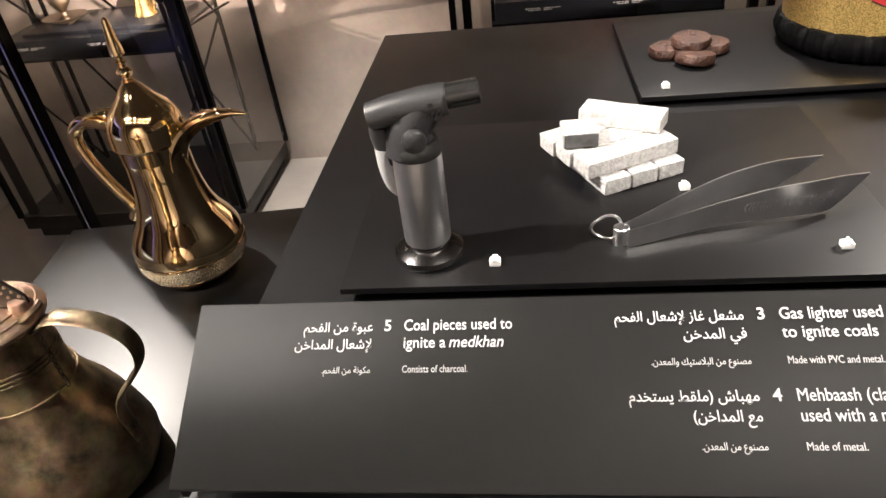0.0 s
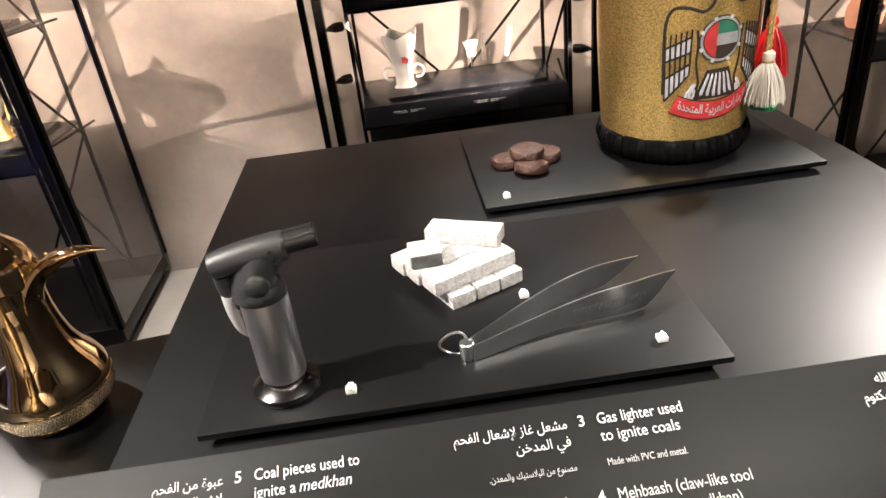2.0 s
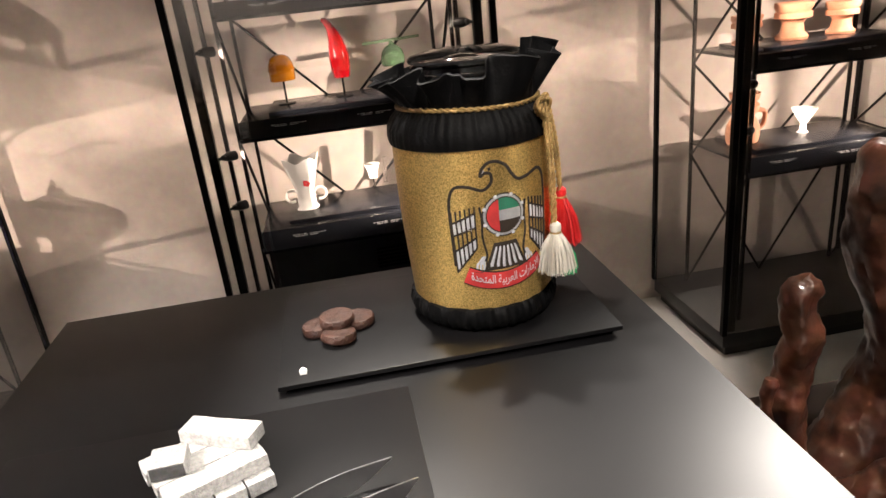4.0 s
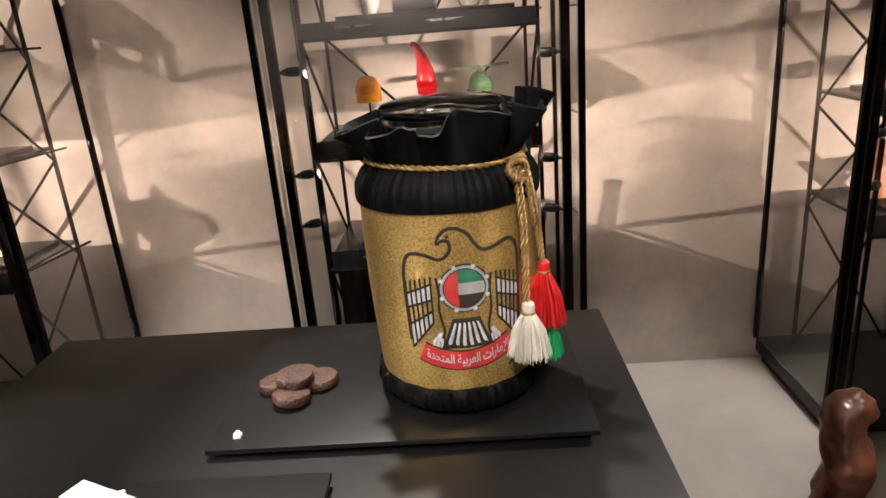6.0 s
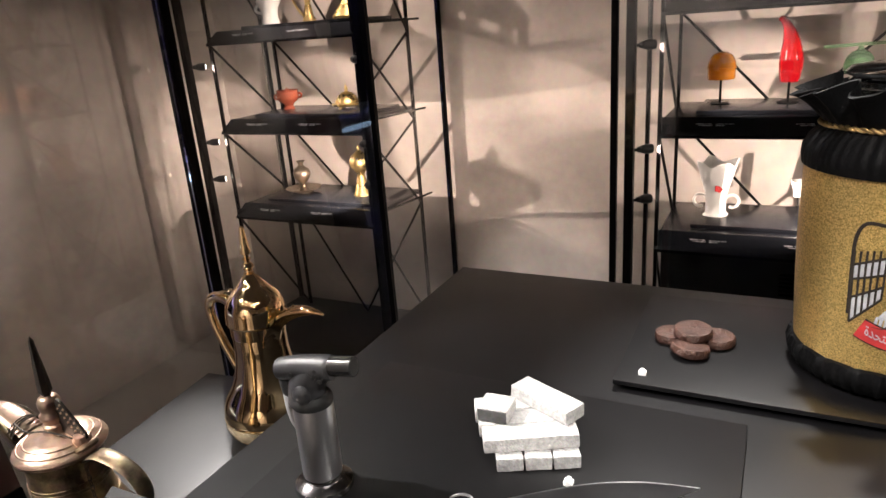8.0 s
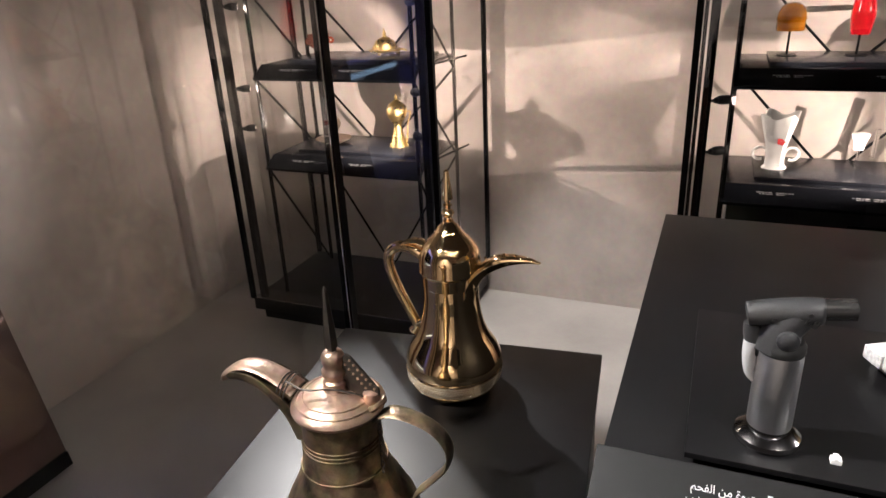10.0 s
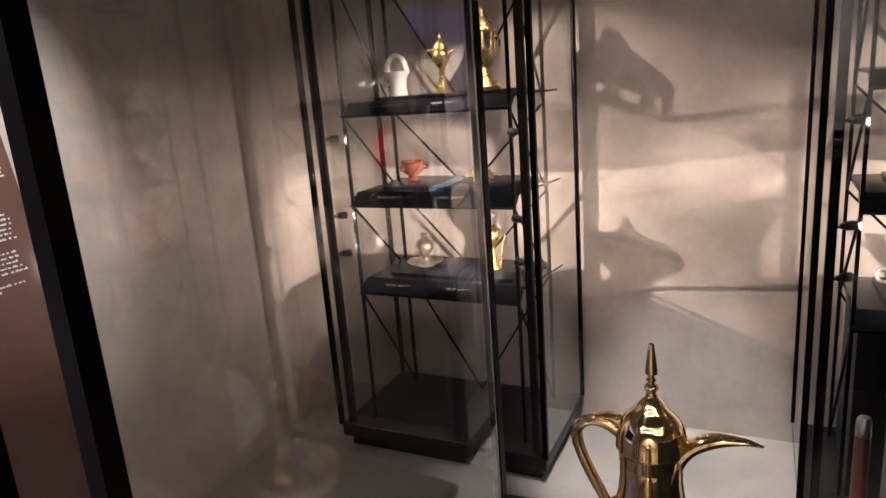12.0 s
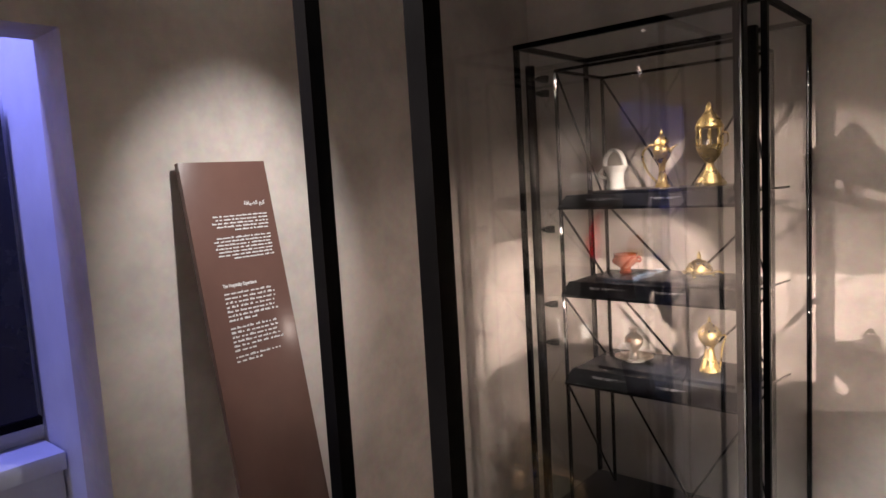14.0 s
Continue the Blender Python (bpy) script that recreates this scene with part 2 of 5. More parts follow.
def curve_points(pts, n):
    """A smooth line through the points (Catmull-Rom)."""
    p = [Vector(q) for q in pts]
    p = [2 * p[0] - p[1]] + p + [2 * p[-1] - p[-2]]
    out = []
    segs = len(p) - 3
    for k in range(n + 1):
        s = k / n * segs
        i = min(int(s), segs - 1)
        t = s - i
        a, b, c, d = p[i:i + 4]
        out.append(0.5 * (2 * b + (c - a) * t + (2 * a - 5 * b + 4 * c - d) * t * t + (3 * b - a - 3 * c + d) * t ** 3))
    return out


def sweep(pts, section, n=24, bm=None, closed=False, side=None):
    """Sweep a section(s) -> closed list of (across, up) along a smooth line."""
    bm = bm or bmesh.new()
    line = curve_points(pts, n) if not closed else [Vector(q) for q in pts]
    n = len(line) - 1
    rings, ref = [], side
    for i, p in enumerate(line):
        t = (line[min(i + 1, n)] - line[max(i - 1, 0)]).normalized()
        if ref is None:
            ref = Vector((0, 0, 1)) if abs(t.z) < 0.9 else Vector((1, 0, 0))
            ref = t.cross(ref).normalized()
        a = ref - t * ref.dot(t)
        a.normalize()
        if side is None:
            ref = a
        u = a.cross(t)
        rings.append([bm.verts.new(p + a * x + u * y) for x, y in section(i / n)])
    for a, b in zip(rings, rings[1:]):
        m = len(a)
        for k in range(m):
            bm.faces.new((a[k], a[(k + 1) % m], b[(k + 1) % m], b[k]))
    if len(rings[0]) > 2:
        bm.faces.new(rings[0][::-1])
        bm.faces.new(rings[-1])
    return bm


def ring_section(radius, segs=10, flat=1.0):
    def section(s):
        r = radius(s) if callable(radius) else radius
        return [(r * math.cos(2 * math.pi * k / segs), flat * r * math.sin(2 * math.pi * k / segs)) for k in range(segs)]
    return section


def bar(a, b, r, bm=None, segs=6, square=False):
    a, b = Vector(a), Vector(b)
    if square:
        return sweep([a, b], lambda s: [(-r, -r), (r, -r), (r, r), (-r, r)], 1, bm, closed=True)
    return sweep([a, b], ring_section(r, segs), 1, bm, closed=True)


def torus(radius, minor, z, segs=40, bm=None):
    bm = bm or bmesh.new()
    rings = []
    for i in range(segs):
        a = 2 * math.pi * i / segs
        rings.append([bm.verts.new(((radius + minor * math.cos(q)) * math.cos(a), (radius + minor * math.cos(q)) * math.sin(a), z + minor * math.sin(q))) for q in [2 * math.pi * k / 8 for k in range(8)]])
    for i in range(segs):
        a, b = rings[i], rings[(i + 1) % segs]
        for k in range(8):
            bm.faces.new((a[k], a[(k + 1) % 8], b[(k + 1) % 8], b[k]))
    return bm


# joined letter forms of Arabic, in the order of the code block
AR, code = {}, 0xFE80
for ch, count in zip("ءآأؤإئابةتثجحخدذرزسشصضطظعغفقكلمنهوىي", (1, 2, 2, 2, 2, 4, 2, 4, 2, 4, 4, 4, 4, 4, 2, 2, 2, 2, 4, 4, 4, 4, 4, 4, 4, 4, 4, 4, 4, 4, 4, 4, 4, 2, 2, 4)):
    AR[ch] = (code, count)
    code += count
LAM_ALEF = {"آ": 0xFEF5, "أ": 0xFEF7, "إ": 0xFEF9, "ا": 0xFEFB}


def arabic(text):
    """Letters in their joined forms, in drawing order from left to right."""
    out, i, joined = [], 0, False
    while i < len(text):
        ch = text[i]
        if ch == "ل" and i + 1 < len(text) and text[i + 1] in LAM_ALEF:
            out.append(chr(LAM_ALEF[text[i + 1]] + (1 if joined else 0)))
            joined, i = False, i + 2
            continue
        if ch in AR:
            base, count = AR[ch]
            after = i + 1 < len(text) and text[i + 1] in AR and text[i + 1] != "ء"
            if count == 4 and after:
                out.append(chr(base + (3 if joined else 2)))
                joined = True
            else:
                out.append(chr(base + (1 if joined and count > 1 else 0)))
                joined = False
        else:
            out.append({"(": ")", ")": "("}.get(ch, ch))
            joined = False
        i += 1
    return "".join(reversed(out))


def writing(name, text, size, material, parent, m, align="LEFT", bold=0.0, shear=0.0, depth=0.0002, fit=None):
    c = bpy.data.curves.new(name, "FONT")
    c.body, c.size, c.align_x, c.extrude, c.offset, c.shear, c.resolution_u = text, size, align, depth, bold, shear, 3
    tmp = new(name, c)
    dg = bpy.context.evaluated_depsgraph_get()
    me = bpy.data.meshes.new_from_object(tmp.evaluated_get(dg))
    bpy.data.objects.remove(tmp)
    me.name = name
    me.materials.clear()
    me.materials.append(M[material])
    if fit:
        xs = [v.co.x for v in me.vertices]
        k = fit / (max(xs) - min(xs))
        for v in me.vertices:
            v.co.x *= k
    ob = new(name, me)
    ob.parent = parent
    ob.matrix_basis = m
    return ob


def text_bars(name, width, height, rows, parent, m, seed, words=6, material="white", align=0):
    """Small print too fine to read: rows of word-long runs of tiny marks."""
    rng, verts, faces = random.Random(seed), [], []
    pitch = height / rows

    def mark(x0, y0, x1, y1):
        k = len(verts)
        for z in (0.0, 0.0003):
            verts.extend(((x0, y0, z), (x1, y0, z), (x1, y1, z), (x0, y1, z)))
        faces.extend([(k + 4, k + 5, k + 6, k + 7), (k, k + 1, k + 5, k + 4), (k + 1, k + 2, k + 6, k + 5), (k + 2, k + 3, k + 7, k + 6), (k + 3, k, k + 4, k + 7)])

    for r in range(rows):
        full = width * (rng.uniform(0.9, 1.0) if r < rows - 1 else rng.uniform(0.4, 0.8))
        x = 0 if align == 0 else width - full
        end = x + full
        while x < end - width * 0.02:
            stop = min(x + rng.uniform(0.4, 1.6) * width / words, end)
            while x < stop:
                w, tall = pitch * rng.uniform(0.20, 0.36), rng.choice((0.34, 0.34, 0.34, 0.50))
                mark(x, -pitch * r - pitch * 0.50, min(x + w, stop), -pitch * r - pitch * (0.50 - tall))
                x += w + pitch * 0.07
            x += pitch * 0.24
    me = bpy.data.meshes.new(name)
    me.from_pydata(verts, [], faces)
    me.materials.append(M[material])
    ob = new(name, me)
    ob.parent = parent
    ob.matrix_basis = m
    return ob


# ---- structure ----
T = 0.2
NICHE_Y, NICHE_Z, NICHE_X = 0.687, 2.147, -2.45


def structure(name, bm, material, label, category):
    ob = part(name, bm, material, smooth=False)
    return tagged(ob, label, category, kind="structure")


structure("floor", box(-3.2, SOUTH_Y - T, -0.1, EAST_X + T, BACK_Y + T, 0.0), "floor", "warm grey polished concrete floor", "floor")
structure("wall_north", box(-3.2, BACK_Y, 0.0, EAST_X + T, BACK_Y + T, CEIL_Z), "plaster", "beige rough plaster wall lit by spots", "wall")
structure("wall_east", box(EAST_X, SOUTH_Y, 0.0, EAST_X + T, BACK_Y, CEIL_Z), "plaster", "beige plaster wall", "wall")
structure("wall_south", box(-3.2, SOUTH_Y - T, 0.0, EAST_X + T, SOUTH_Y, CEIL_Z), "plaster", "beige plaster wall behind the walk", "wall")
wb = box(WEST_X - T, NICHE_Y, 0.0, WEST_X, BACK_Y, CEIL_Z)
box(WEST_X - T, SOUTH_Y, 0.0, WEST_X, -0.9, CEIL_Z, bm=wb)
box(WEST_X - T, -0.9, NICHE_Z, WEST_X, NICHE_Y, CEIL_Z, bm=wb)
structure("wall_west", wb, "plaster", "grey-beige plaster wall with an opening to a blue-lit niche", "wall")
structure("wall_niche_back", box(NICHE_X - 0.1, -1.1, 0.0, NICHE_X, 0.9, CEIL_Z), "bluepaint", "pale back wall of the niche in blue light", "wall")
structure("wall_niche_north", box(NICHE_X, NICHE_Y, 0.0, WEST_X - T, NICHE_Y + 0.1, CEIL_Z), "bluepaint", "pale side wall of the niche in blue light", "wall")
structure("wall_niche_south", box(NICHE_X, -1.2, 0.0, WEST_X - T, -1.1, CEIL_Z), "bluepaint", "pale side wall of the niche in blue light", "wall")
structure("ceiling", box(-3.2, SOUTH_Y - T, CEIL_Z, EAST_X + T, BACK_Y + T, CEIL_Z + 0.1), "ceiling", "dark painted ceiling", "ceiling")

screen = thing("wall_screen", (NICHE_X + 0.003, -0.25, 0.97), "large dark screen on the wall of the blue niche", "screen")
part("panel", box(0.0, -0.55, 0.0, 0.04, 0.915, 1.02, 0.004), "screen", screen)
part("frame_edge", box(0.0, -0.57, -0.03, 0.045, 0.925, -0.001, 0.003), "metal", screen)
bench = thing("niche_ledge", (NICHE_X + 0.003, -0.1, 0.0), "grey ledge below the screen with a light strip", "ledge")
part("top", box(0.0, -0.75, 0.82, 0.2, 0.78, 0.88, 0.004), "bluepaint", bench)
part("front", box(0.0, -0.75, 0.0, 0.16, 0.78, 0.819), "bluepaint", bench)
part("light_strip", box(0.161, -0.7, 0.76, 0.17, 0.45, 0.80), "led", bench, "blue-white glowing strip")

# ---- plinths ----
MAIN = (0.336, 0.352, 1.112, 1.133, 1.15)
plinth = thing("display_plinth", ((MAIN[0] + MAIN[2]) / 2, 0.74, 0.0), "tall matt black display plinth with trays on it", "plinth")
hw, hd = (MAIN[2] - MAIN[0]) / 2, 0.391
part("top", box(-hw, -hd + 0.08, MAIN[4] - 0.02, hw, hd, MAIN[4], 0.0015), "black", plinth)
part("body", box(-hw + 0.004, -hd + 0.004, 0.0, hw - 0.004, hd - 0.004, MAIN[4] - 0.0205), "black", plinth)

low = thing("low_plinth", (0.0, 0.72, 0.0), "lower matt black plinth under two coffee pots", "plinth", turn=6.0)
part("top", box(-0.228, -0.40, 0.843, 0.288, 0.388, 0.863, 0.0015), "black", low)
part("body", box(-0.222, -0.394, 0.0, 0.282, 0.382, 0.8425), "black", low)
side = thing("low_plinth", (1.47, 0.74, 0.0), "lower black plinth under a piece of gnarled wood", "plinth")
part("top", box(-0.27, -0.38, 0.768, 0.27, 0.38, 0.788, 0.0015), "black", side)
part("body", box(-0.264, -0.374, 0.0, 0.264, 0.374, 0.7675), "black", side)

# sloped reading rail along the front of the tall plinth
SLOPE = 30.0
rail = thing("label_rail", (0.0, 0.445, 1.2125), "sloped matt black label rail with white print", "label")
rm = pose(0, 0, 0, SLOPE, 0, 0)
ob = part("board", box(0.341, -0.105, -0.006, 1.110, 0.0, 0.0, 0.0012), "railboard", rail)
ob.matrix_basis = rm
for x in (0.345, 1.10):
    bm = bmesh.new()
    vs = [(x, -0.003, -0.008), (x, -0.003, -0.0622), (x, -0.088, -0.0622), (x, -0.088, -0.059)]
    a = [bm.verts.new(v) for v in vs]
    b = [bm.verts.new((v[0] + 0.004, v[1], v[2])) for v in vs]
    bm.faces.new(a)
    bm.faces.new(b[::-1])
    for k in range(4):
        bm.faces.new((a[k], a[(k + 1) % 4], b[(k + 1) % 4], b[k]))
    part("bracket", bm, "metal", rail, smooth=False)


def on_rail(x, down):
    """A place on the sloped board: x along it, metres down from its top edge."""
    return rm @ pose(x, -down, 0.0003)


BIG, SMALL = 0.0092, 0.0057
LABELS = [
    ("5", 0.456, 0.0150, ["Coal pieces used to", "ignite a medkhan"], "Consists of charcoal.", ["عبوة من الفحم", "لإشعال المداخن"], "مكونة من الفحم.", (0.0605, 0.0555), 0.036, (0.0405, 0.0445, 0.0275)),
    ("3", 0.657, 0.0125, ["Gas lighter used", "to ignite coals"], "Made with PVC and metal.", ["مشعل غاز لإشعال الفحم", "في المدخن"], "مصنوع من البلاستيك والمعدن.", (0.0505, 0.0465), 0.046, (0.067, 0.032, 0.050)),
    ("4", 0.658, 0.0555, ["Mehbaash (claw-like tool", "used with a medkhan)"], "Made of metal.", ["مهباش (ملقط يستخدم", "مع المداخن)"], "مصنوع من المعدن.", (0.0755, 0.0665), 0.0275, (0.064, 0.033, 0.031)),
]
for no, x, y, big, small, abig, asmall, widths, sw, aw in LABELS:
    writing("number", no, BIG, "white", rail, on_rail(x, y + 0.0035), "CENTER", 0.00010)
    for k, (line, w) in enumerate(zip(big, widths)):
        at = y + 0.0035 + 0.0101 * k
        if "a medkhan" in line and no == "5":
            writing("text_line", "ignite a", BIG, "white", rail, on_rail(x + 0.009, at), "LEFT", 0.00003, fit=0.0235)
            writing("text_line", "medkhan", BIG, "white", rail, on_rail(x + 0.0345, at), "LEFT", 0.00003, 0.22, fit=0.0300)
        else:
            writing("text_line", line, BIG, "white", rail, on_rail(x + 0.009, at), "LEFT", 0.0 if no == "4" else 0.00003, fit=w)
    writing("text_line", small, SMALL, "white", rail, on_rail(x + 0.009, y + 0.0275), "LEFT", -0.00003, fit=sw)
    for k, line in enumerate(abig):
        writing("arabic_line", arabic(line), BIG * 0.86, "white", rail, on_rail(x - 0.0085, y + 0.0035 + 0.0101 * k), "RIGHT", 0.00003, fit=aw[k])
    writing("arabic_line", arabic(asmall), SMALL * 0.9, "white", rail, on_rail(x - 0.0085, y + 0.0275), "RIGHT", -0.00002, fit=aw[2])
writing("number", "2", BIG, "white", rail, on_rail(0.950, 0.016), "CENTER", 0.0001)
writing("text_line", "The late", BIG, "white", rail, on_rail(0.959, 0.016), "LEFT", 0.00003)
text_bars("small_print", 0.075, 0.012, 1, rail, on_rail(0.984, 0.0095), 3, 4)
text_bars("small_print", 0.1, 0.009, 1, rail, on_rail(0.959, 0.0200), 3, 4)
text_bars("small_print", 0.1, 0.04, 6, rail, on_rail(0.959, 0.034), 4, 7)
writing("arabic_line", arabic("قطع دخون شخصية للمغفور لها بإذن الله"), BIG * 0.86, "white", rail, on_rail(0.941, 0.0165), "RIGHT", 0.00012, fit=0.107)
writing("arabic_line", arabic("الشيخة شيخة بنت سعيد بن مكتوم آل مكتوم"), BIG * 0.86, "white", rail, on_rail(0.941, 0.0266), "RIGHT", 0.00010, fit=0.118)
text_bars("small_print", 0.108, 0.052, 6, rail, on_rail(0.833, 0.037), 6, 9, align=1)

# ---- boards on the tall plinth ----
tray = thing("display_board", (0.598, 0.647, 1.15), "thin black board under charcoal, tongs and torch", "board")
part("board", box(-0.197, -0.130, 0.0085, 0.197, 0.130, 0.014, 0.0008), "tray", tray)
part("spacer", box(-0.185, -0.118, 0.0, 0.185, 0.118, 0.0084), "railboard", tray, smooth=False)
tray2 = thing("display_board", (0.855, 0.948, 1.15), "thin black board under a cloth-covered jar and incense", "board")
part("board", box(-0.198, -0.125, 0.0065, 0.198, 0.125, 0.012, 0.0008), "tray", tray2)
part("spacer", box(-0.186, -0.113, 0.0, 0.186, 0.113, 0.0064), "railboard", tray2, smooth=False)
Z1, Z2 = 1.164, 1.162

# ---- number tags ----
for digit, x, y, z in (("5", 0.512, 0.541, Z1), ("4", 0.752, 0.548, Z1), ("3", 0.662, 0.634, Z1), ("2", 0.685, 0.844, Z2)):
    t = thing("number_tag", (x, y, z), "tiny white plastic numeral lying on a black board", "number tag", "number tags")
    bm = box(-0.004, -0.0035, 0.0, 0.004, 0.0035, 0.0045, 0.0008)
    part("block", bm, "tag", t)
    writing("numeral", digit, 0.0105, "tag", t, pose(0, -0.0034, 0.0051), "CENTER", 0.0004, depth=0.0006)

# ---- gas torch ----
torch = thing("gas_torch", (0.463, 0.557, Z1), "silver and black gas torch standing on its round base", "gas lighter", turn=4.0)
part("foot", lathe([(0.0, 0.0), (0.0245, 0.0), (0.0262, 0.003), (0.0255, 0.007), (0.020, 0.011), (0.0155, 0.0125), (0.0150, 0.016), (0.0, 0.016)], 40), "gunmetal", torch, "dark shiny round foot")
part("tank", lathe([(0.0, 0.0155), (0.0168, 0.0155), (0.0172, 0.018), (0.0172, 0.084), (0.0165, 0.087), (0.0, 0.087)], 40), "alu", torch, "brushed silver tank")
part("collar", lathe([(0.0172, 0.0845), (0.0178, 0.086), (0.0176, 0.091), (0.0150, 0.095), (0.0, 0.095)], 36), "rubber", torch)
part("neck", sweep([(-0.004, 0, 0.086), (-0.002, 0, 0.104), (0.008, 0, 0.118)], lambda s: [(0.0164 * (1 - 0.32 * s) * math.cos(q), (0.0172 - 0.003 * s) * math.sin(q)) for q in [2 * math.pi * k / 16 for k in range(16)]], 8, side=Vector((0, 1, 0))), "plastic", torch)
part("head", sweep([(-0.0285, 0, 0.1135), (-0.026, 0, 0.1140), (-0.009, 0, 0.1172), (0.008, 0, 0.1195), (0.020, 0, 0.1208), (0.0245, 0, 0.1212)], lambda s: [((0.0088 + 0.0022 * math.sin(min(1, s * 1.2) * math.pi * 0.6) - 0.003 * max(0, s - 0.88) * 6 - 0.003 * max(0, 0.12 - s) * 8) * math.cos(q), (0.0082 + 0.0028 * math.sin(min(1, s * 1.1) * math.pi * 0.7) - 0.003 * max(0, 0.12 - s) * 8) * math.sin(q)) for q in [2 * math.pi * k / 20 for k in range(20)]], 22, side=Vector((0, 1, 0))), "plastic", torch)
part("head_shell", sweep([(-0.027, 0, 0.1185), (-0.009, 0, 0.1224), (0.008, 0, 0.1252)], lambda s: [(0.0066 * math.cos(q), 0.0052 * math.sin(q)) for q in [2 * math.pi * k / 14 for k in range(14)]], 12, side=Vector((0, 1, 0))), "rubber", torch, "ribbed upper shell")
part("nozzle", sweep([(0.022, 0, 0.1225), (0.024, 0, 0.1228), (0.0452, 0, 0.1252)], ring_section(lambda s: 0.0092 if s < 0.15 else 0.0084, 24), 10), "blackmetal", torch, "polished black nozzle")
part("nozzle_mouth", sweep([(0.0448, 0, 0.1252), (0.0457, 0, 0.1253)], ring_section(0.0071, 18), 1, closed=True), "rubber", torch)
part("trigger", sweep([(-0.0225, 0, 0.106), (-0.0225, 0, 0.098), (-0.020, 0, 0.088), (-0.015, 0, 0.080)], ring_section(lambda s: 0.0060 - 0.001 * s, 12, 1.2), 10), "plastic", torch)
part("guard", sweep([(-0.0205, 0, 0.090), (-0.0215, 0, 0.076), (-0.0200, 0, 0.062), (-0.0155, 0, 0.054)], ring_section(lambda s: 0.0058 * (1 - 0.6 * s), 12, 1.3), 12), "clearplastic", torch, "smoky grey plastic guard")
ob = part("thumb_button", lathe([(0.0085, 0.0), (0.0081, 0.0024), (0.0058, 0.0044), (0.0025, 0.0053), (0.0, 0.0055)], 24), "plastic", torch)
ob.matrix_basis = pose(0.001, -0.0135, 0.100, 90, 0, 0)
for x, z in ((-0.010, 0.115), (0.014, 0.122), (0.018, 0.113)):
    ob = part("screw_hole", lathe([(0.0018, 0.0), (0.0018, 0.0012), (0.0, 0.0012)], 10), "rubber", torch)
    ob.matrix_basis = pose(x, -0.0099, z, 90, 0, 0)
for k in range(4):
    ob = part("vent_slot", box(-0.0006, -0.0006, -0.003, 0.0006, 0.0006, 0.003), "rubber", torch)
    ob.matrix_basis = pose(0.012 + 0.0026 * k, -0.0104, 0.1165 - 0.0008 * k, 0, 25, 0)

# ---- charcoal bars ----
CH_ANGLE = math.degrees(math.atan2(0.659 - 0.627, 0.661 - 0.592))
u = Vector((math.cos(radians(CH_ANGLE)), math.sin(radians(CH_ANGLE)), 0))
w = Vector((-u.y, u.x, 0))
corner = Vector((0.598, 0.627, 0))
rng = random.Random(5)


def coal_bar(at, turn, length, wide=0.0235, high=0.0135, tilt=0.0, cut=False):
    c = thing("charcoal_bar", at, "silver-white coated charcoal bar in a small stack" if not cut else "short charcoal bar with a dark broken end", "charcoal", "stacked charcoal", turn)
    bm = box(-length / 2, -wide / 2, 0.0, length / 2, wide / 2, high, 0.0016)
    bmesh.ops.subdivide_edges(bm, edges=[e for e in bm.edges if e.calc_length() > 0.01], cuts=4, use_grid_fill=True)
    for v in bm.verts:
        v.co += 0.0005 * noise.noise_vector(v.co * 90 + Vector(at) * 50)
        v.co.z = max(v.co.z, 0.0)
    b = part("bar", bm, "foil", c)
    if cut:
        e = part("broken_end", box(-length / 2 - 0.0012, -wide / 2 + 0.0012, 0.0008, -length / 2 + 0.0005, wide / 2 - 0.0012, high - 0.0012, 0.0004), "coal", c)
    if tilt:
        c.matrix_world = c.matrix_world @ pose(0, 0, 0, 0, tilt, 0)
    return c


for k in range(3):
    p = corner + u * (0.0125 + 0.0252 * k) + w * 0.045
    coal_bar((p.x, p.y, Z1), CH_ANGLE + 90 + rng.uniform(-1.5, 1.5), 0.090, wide=0.0240)
for k in range(3):
    p = corner + u * (0.033 - 0.003 * k) + w * (0.022 + 0.0245 * k)
    coal_bar((p.x, p.y, Z1 + 0.0138), CH_ANGLE + rng.uniform(-2, 2), 0.086, wide=0.0238)
p = corner + u * 0.053 + w * 0.060
coal_bar((p.x, p.y, Z1 + 0.0276), CH_ANGLE - 50, 0.072, wide=0.0250)
p = corner + u * 0.005 + w * 0.050
coal_bar((p.x, p.y, Z1 + 0.0276), CH_ANGLE + 68, 0.028, wide=0.0300, cut=True)

# ---- tongs ----
tongs = thing("charcoal_tongs", (0.603, 0.562, Z1), "stainless steel tongs with leaf-shaped embossed blades", "tongs")


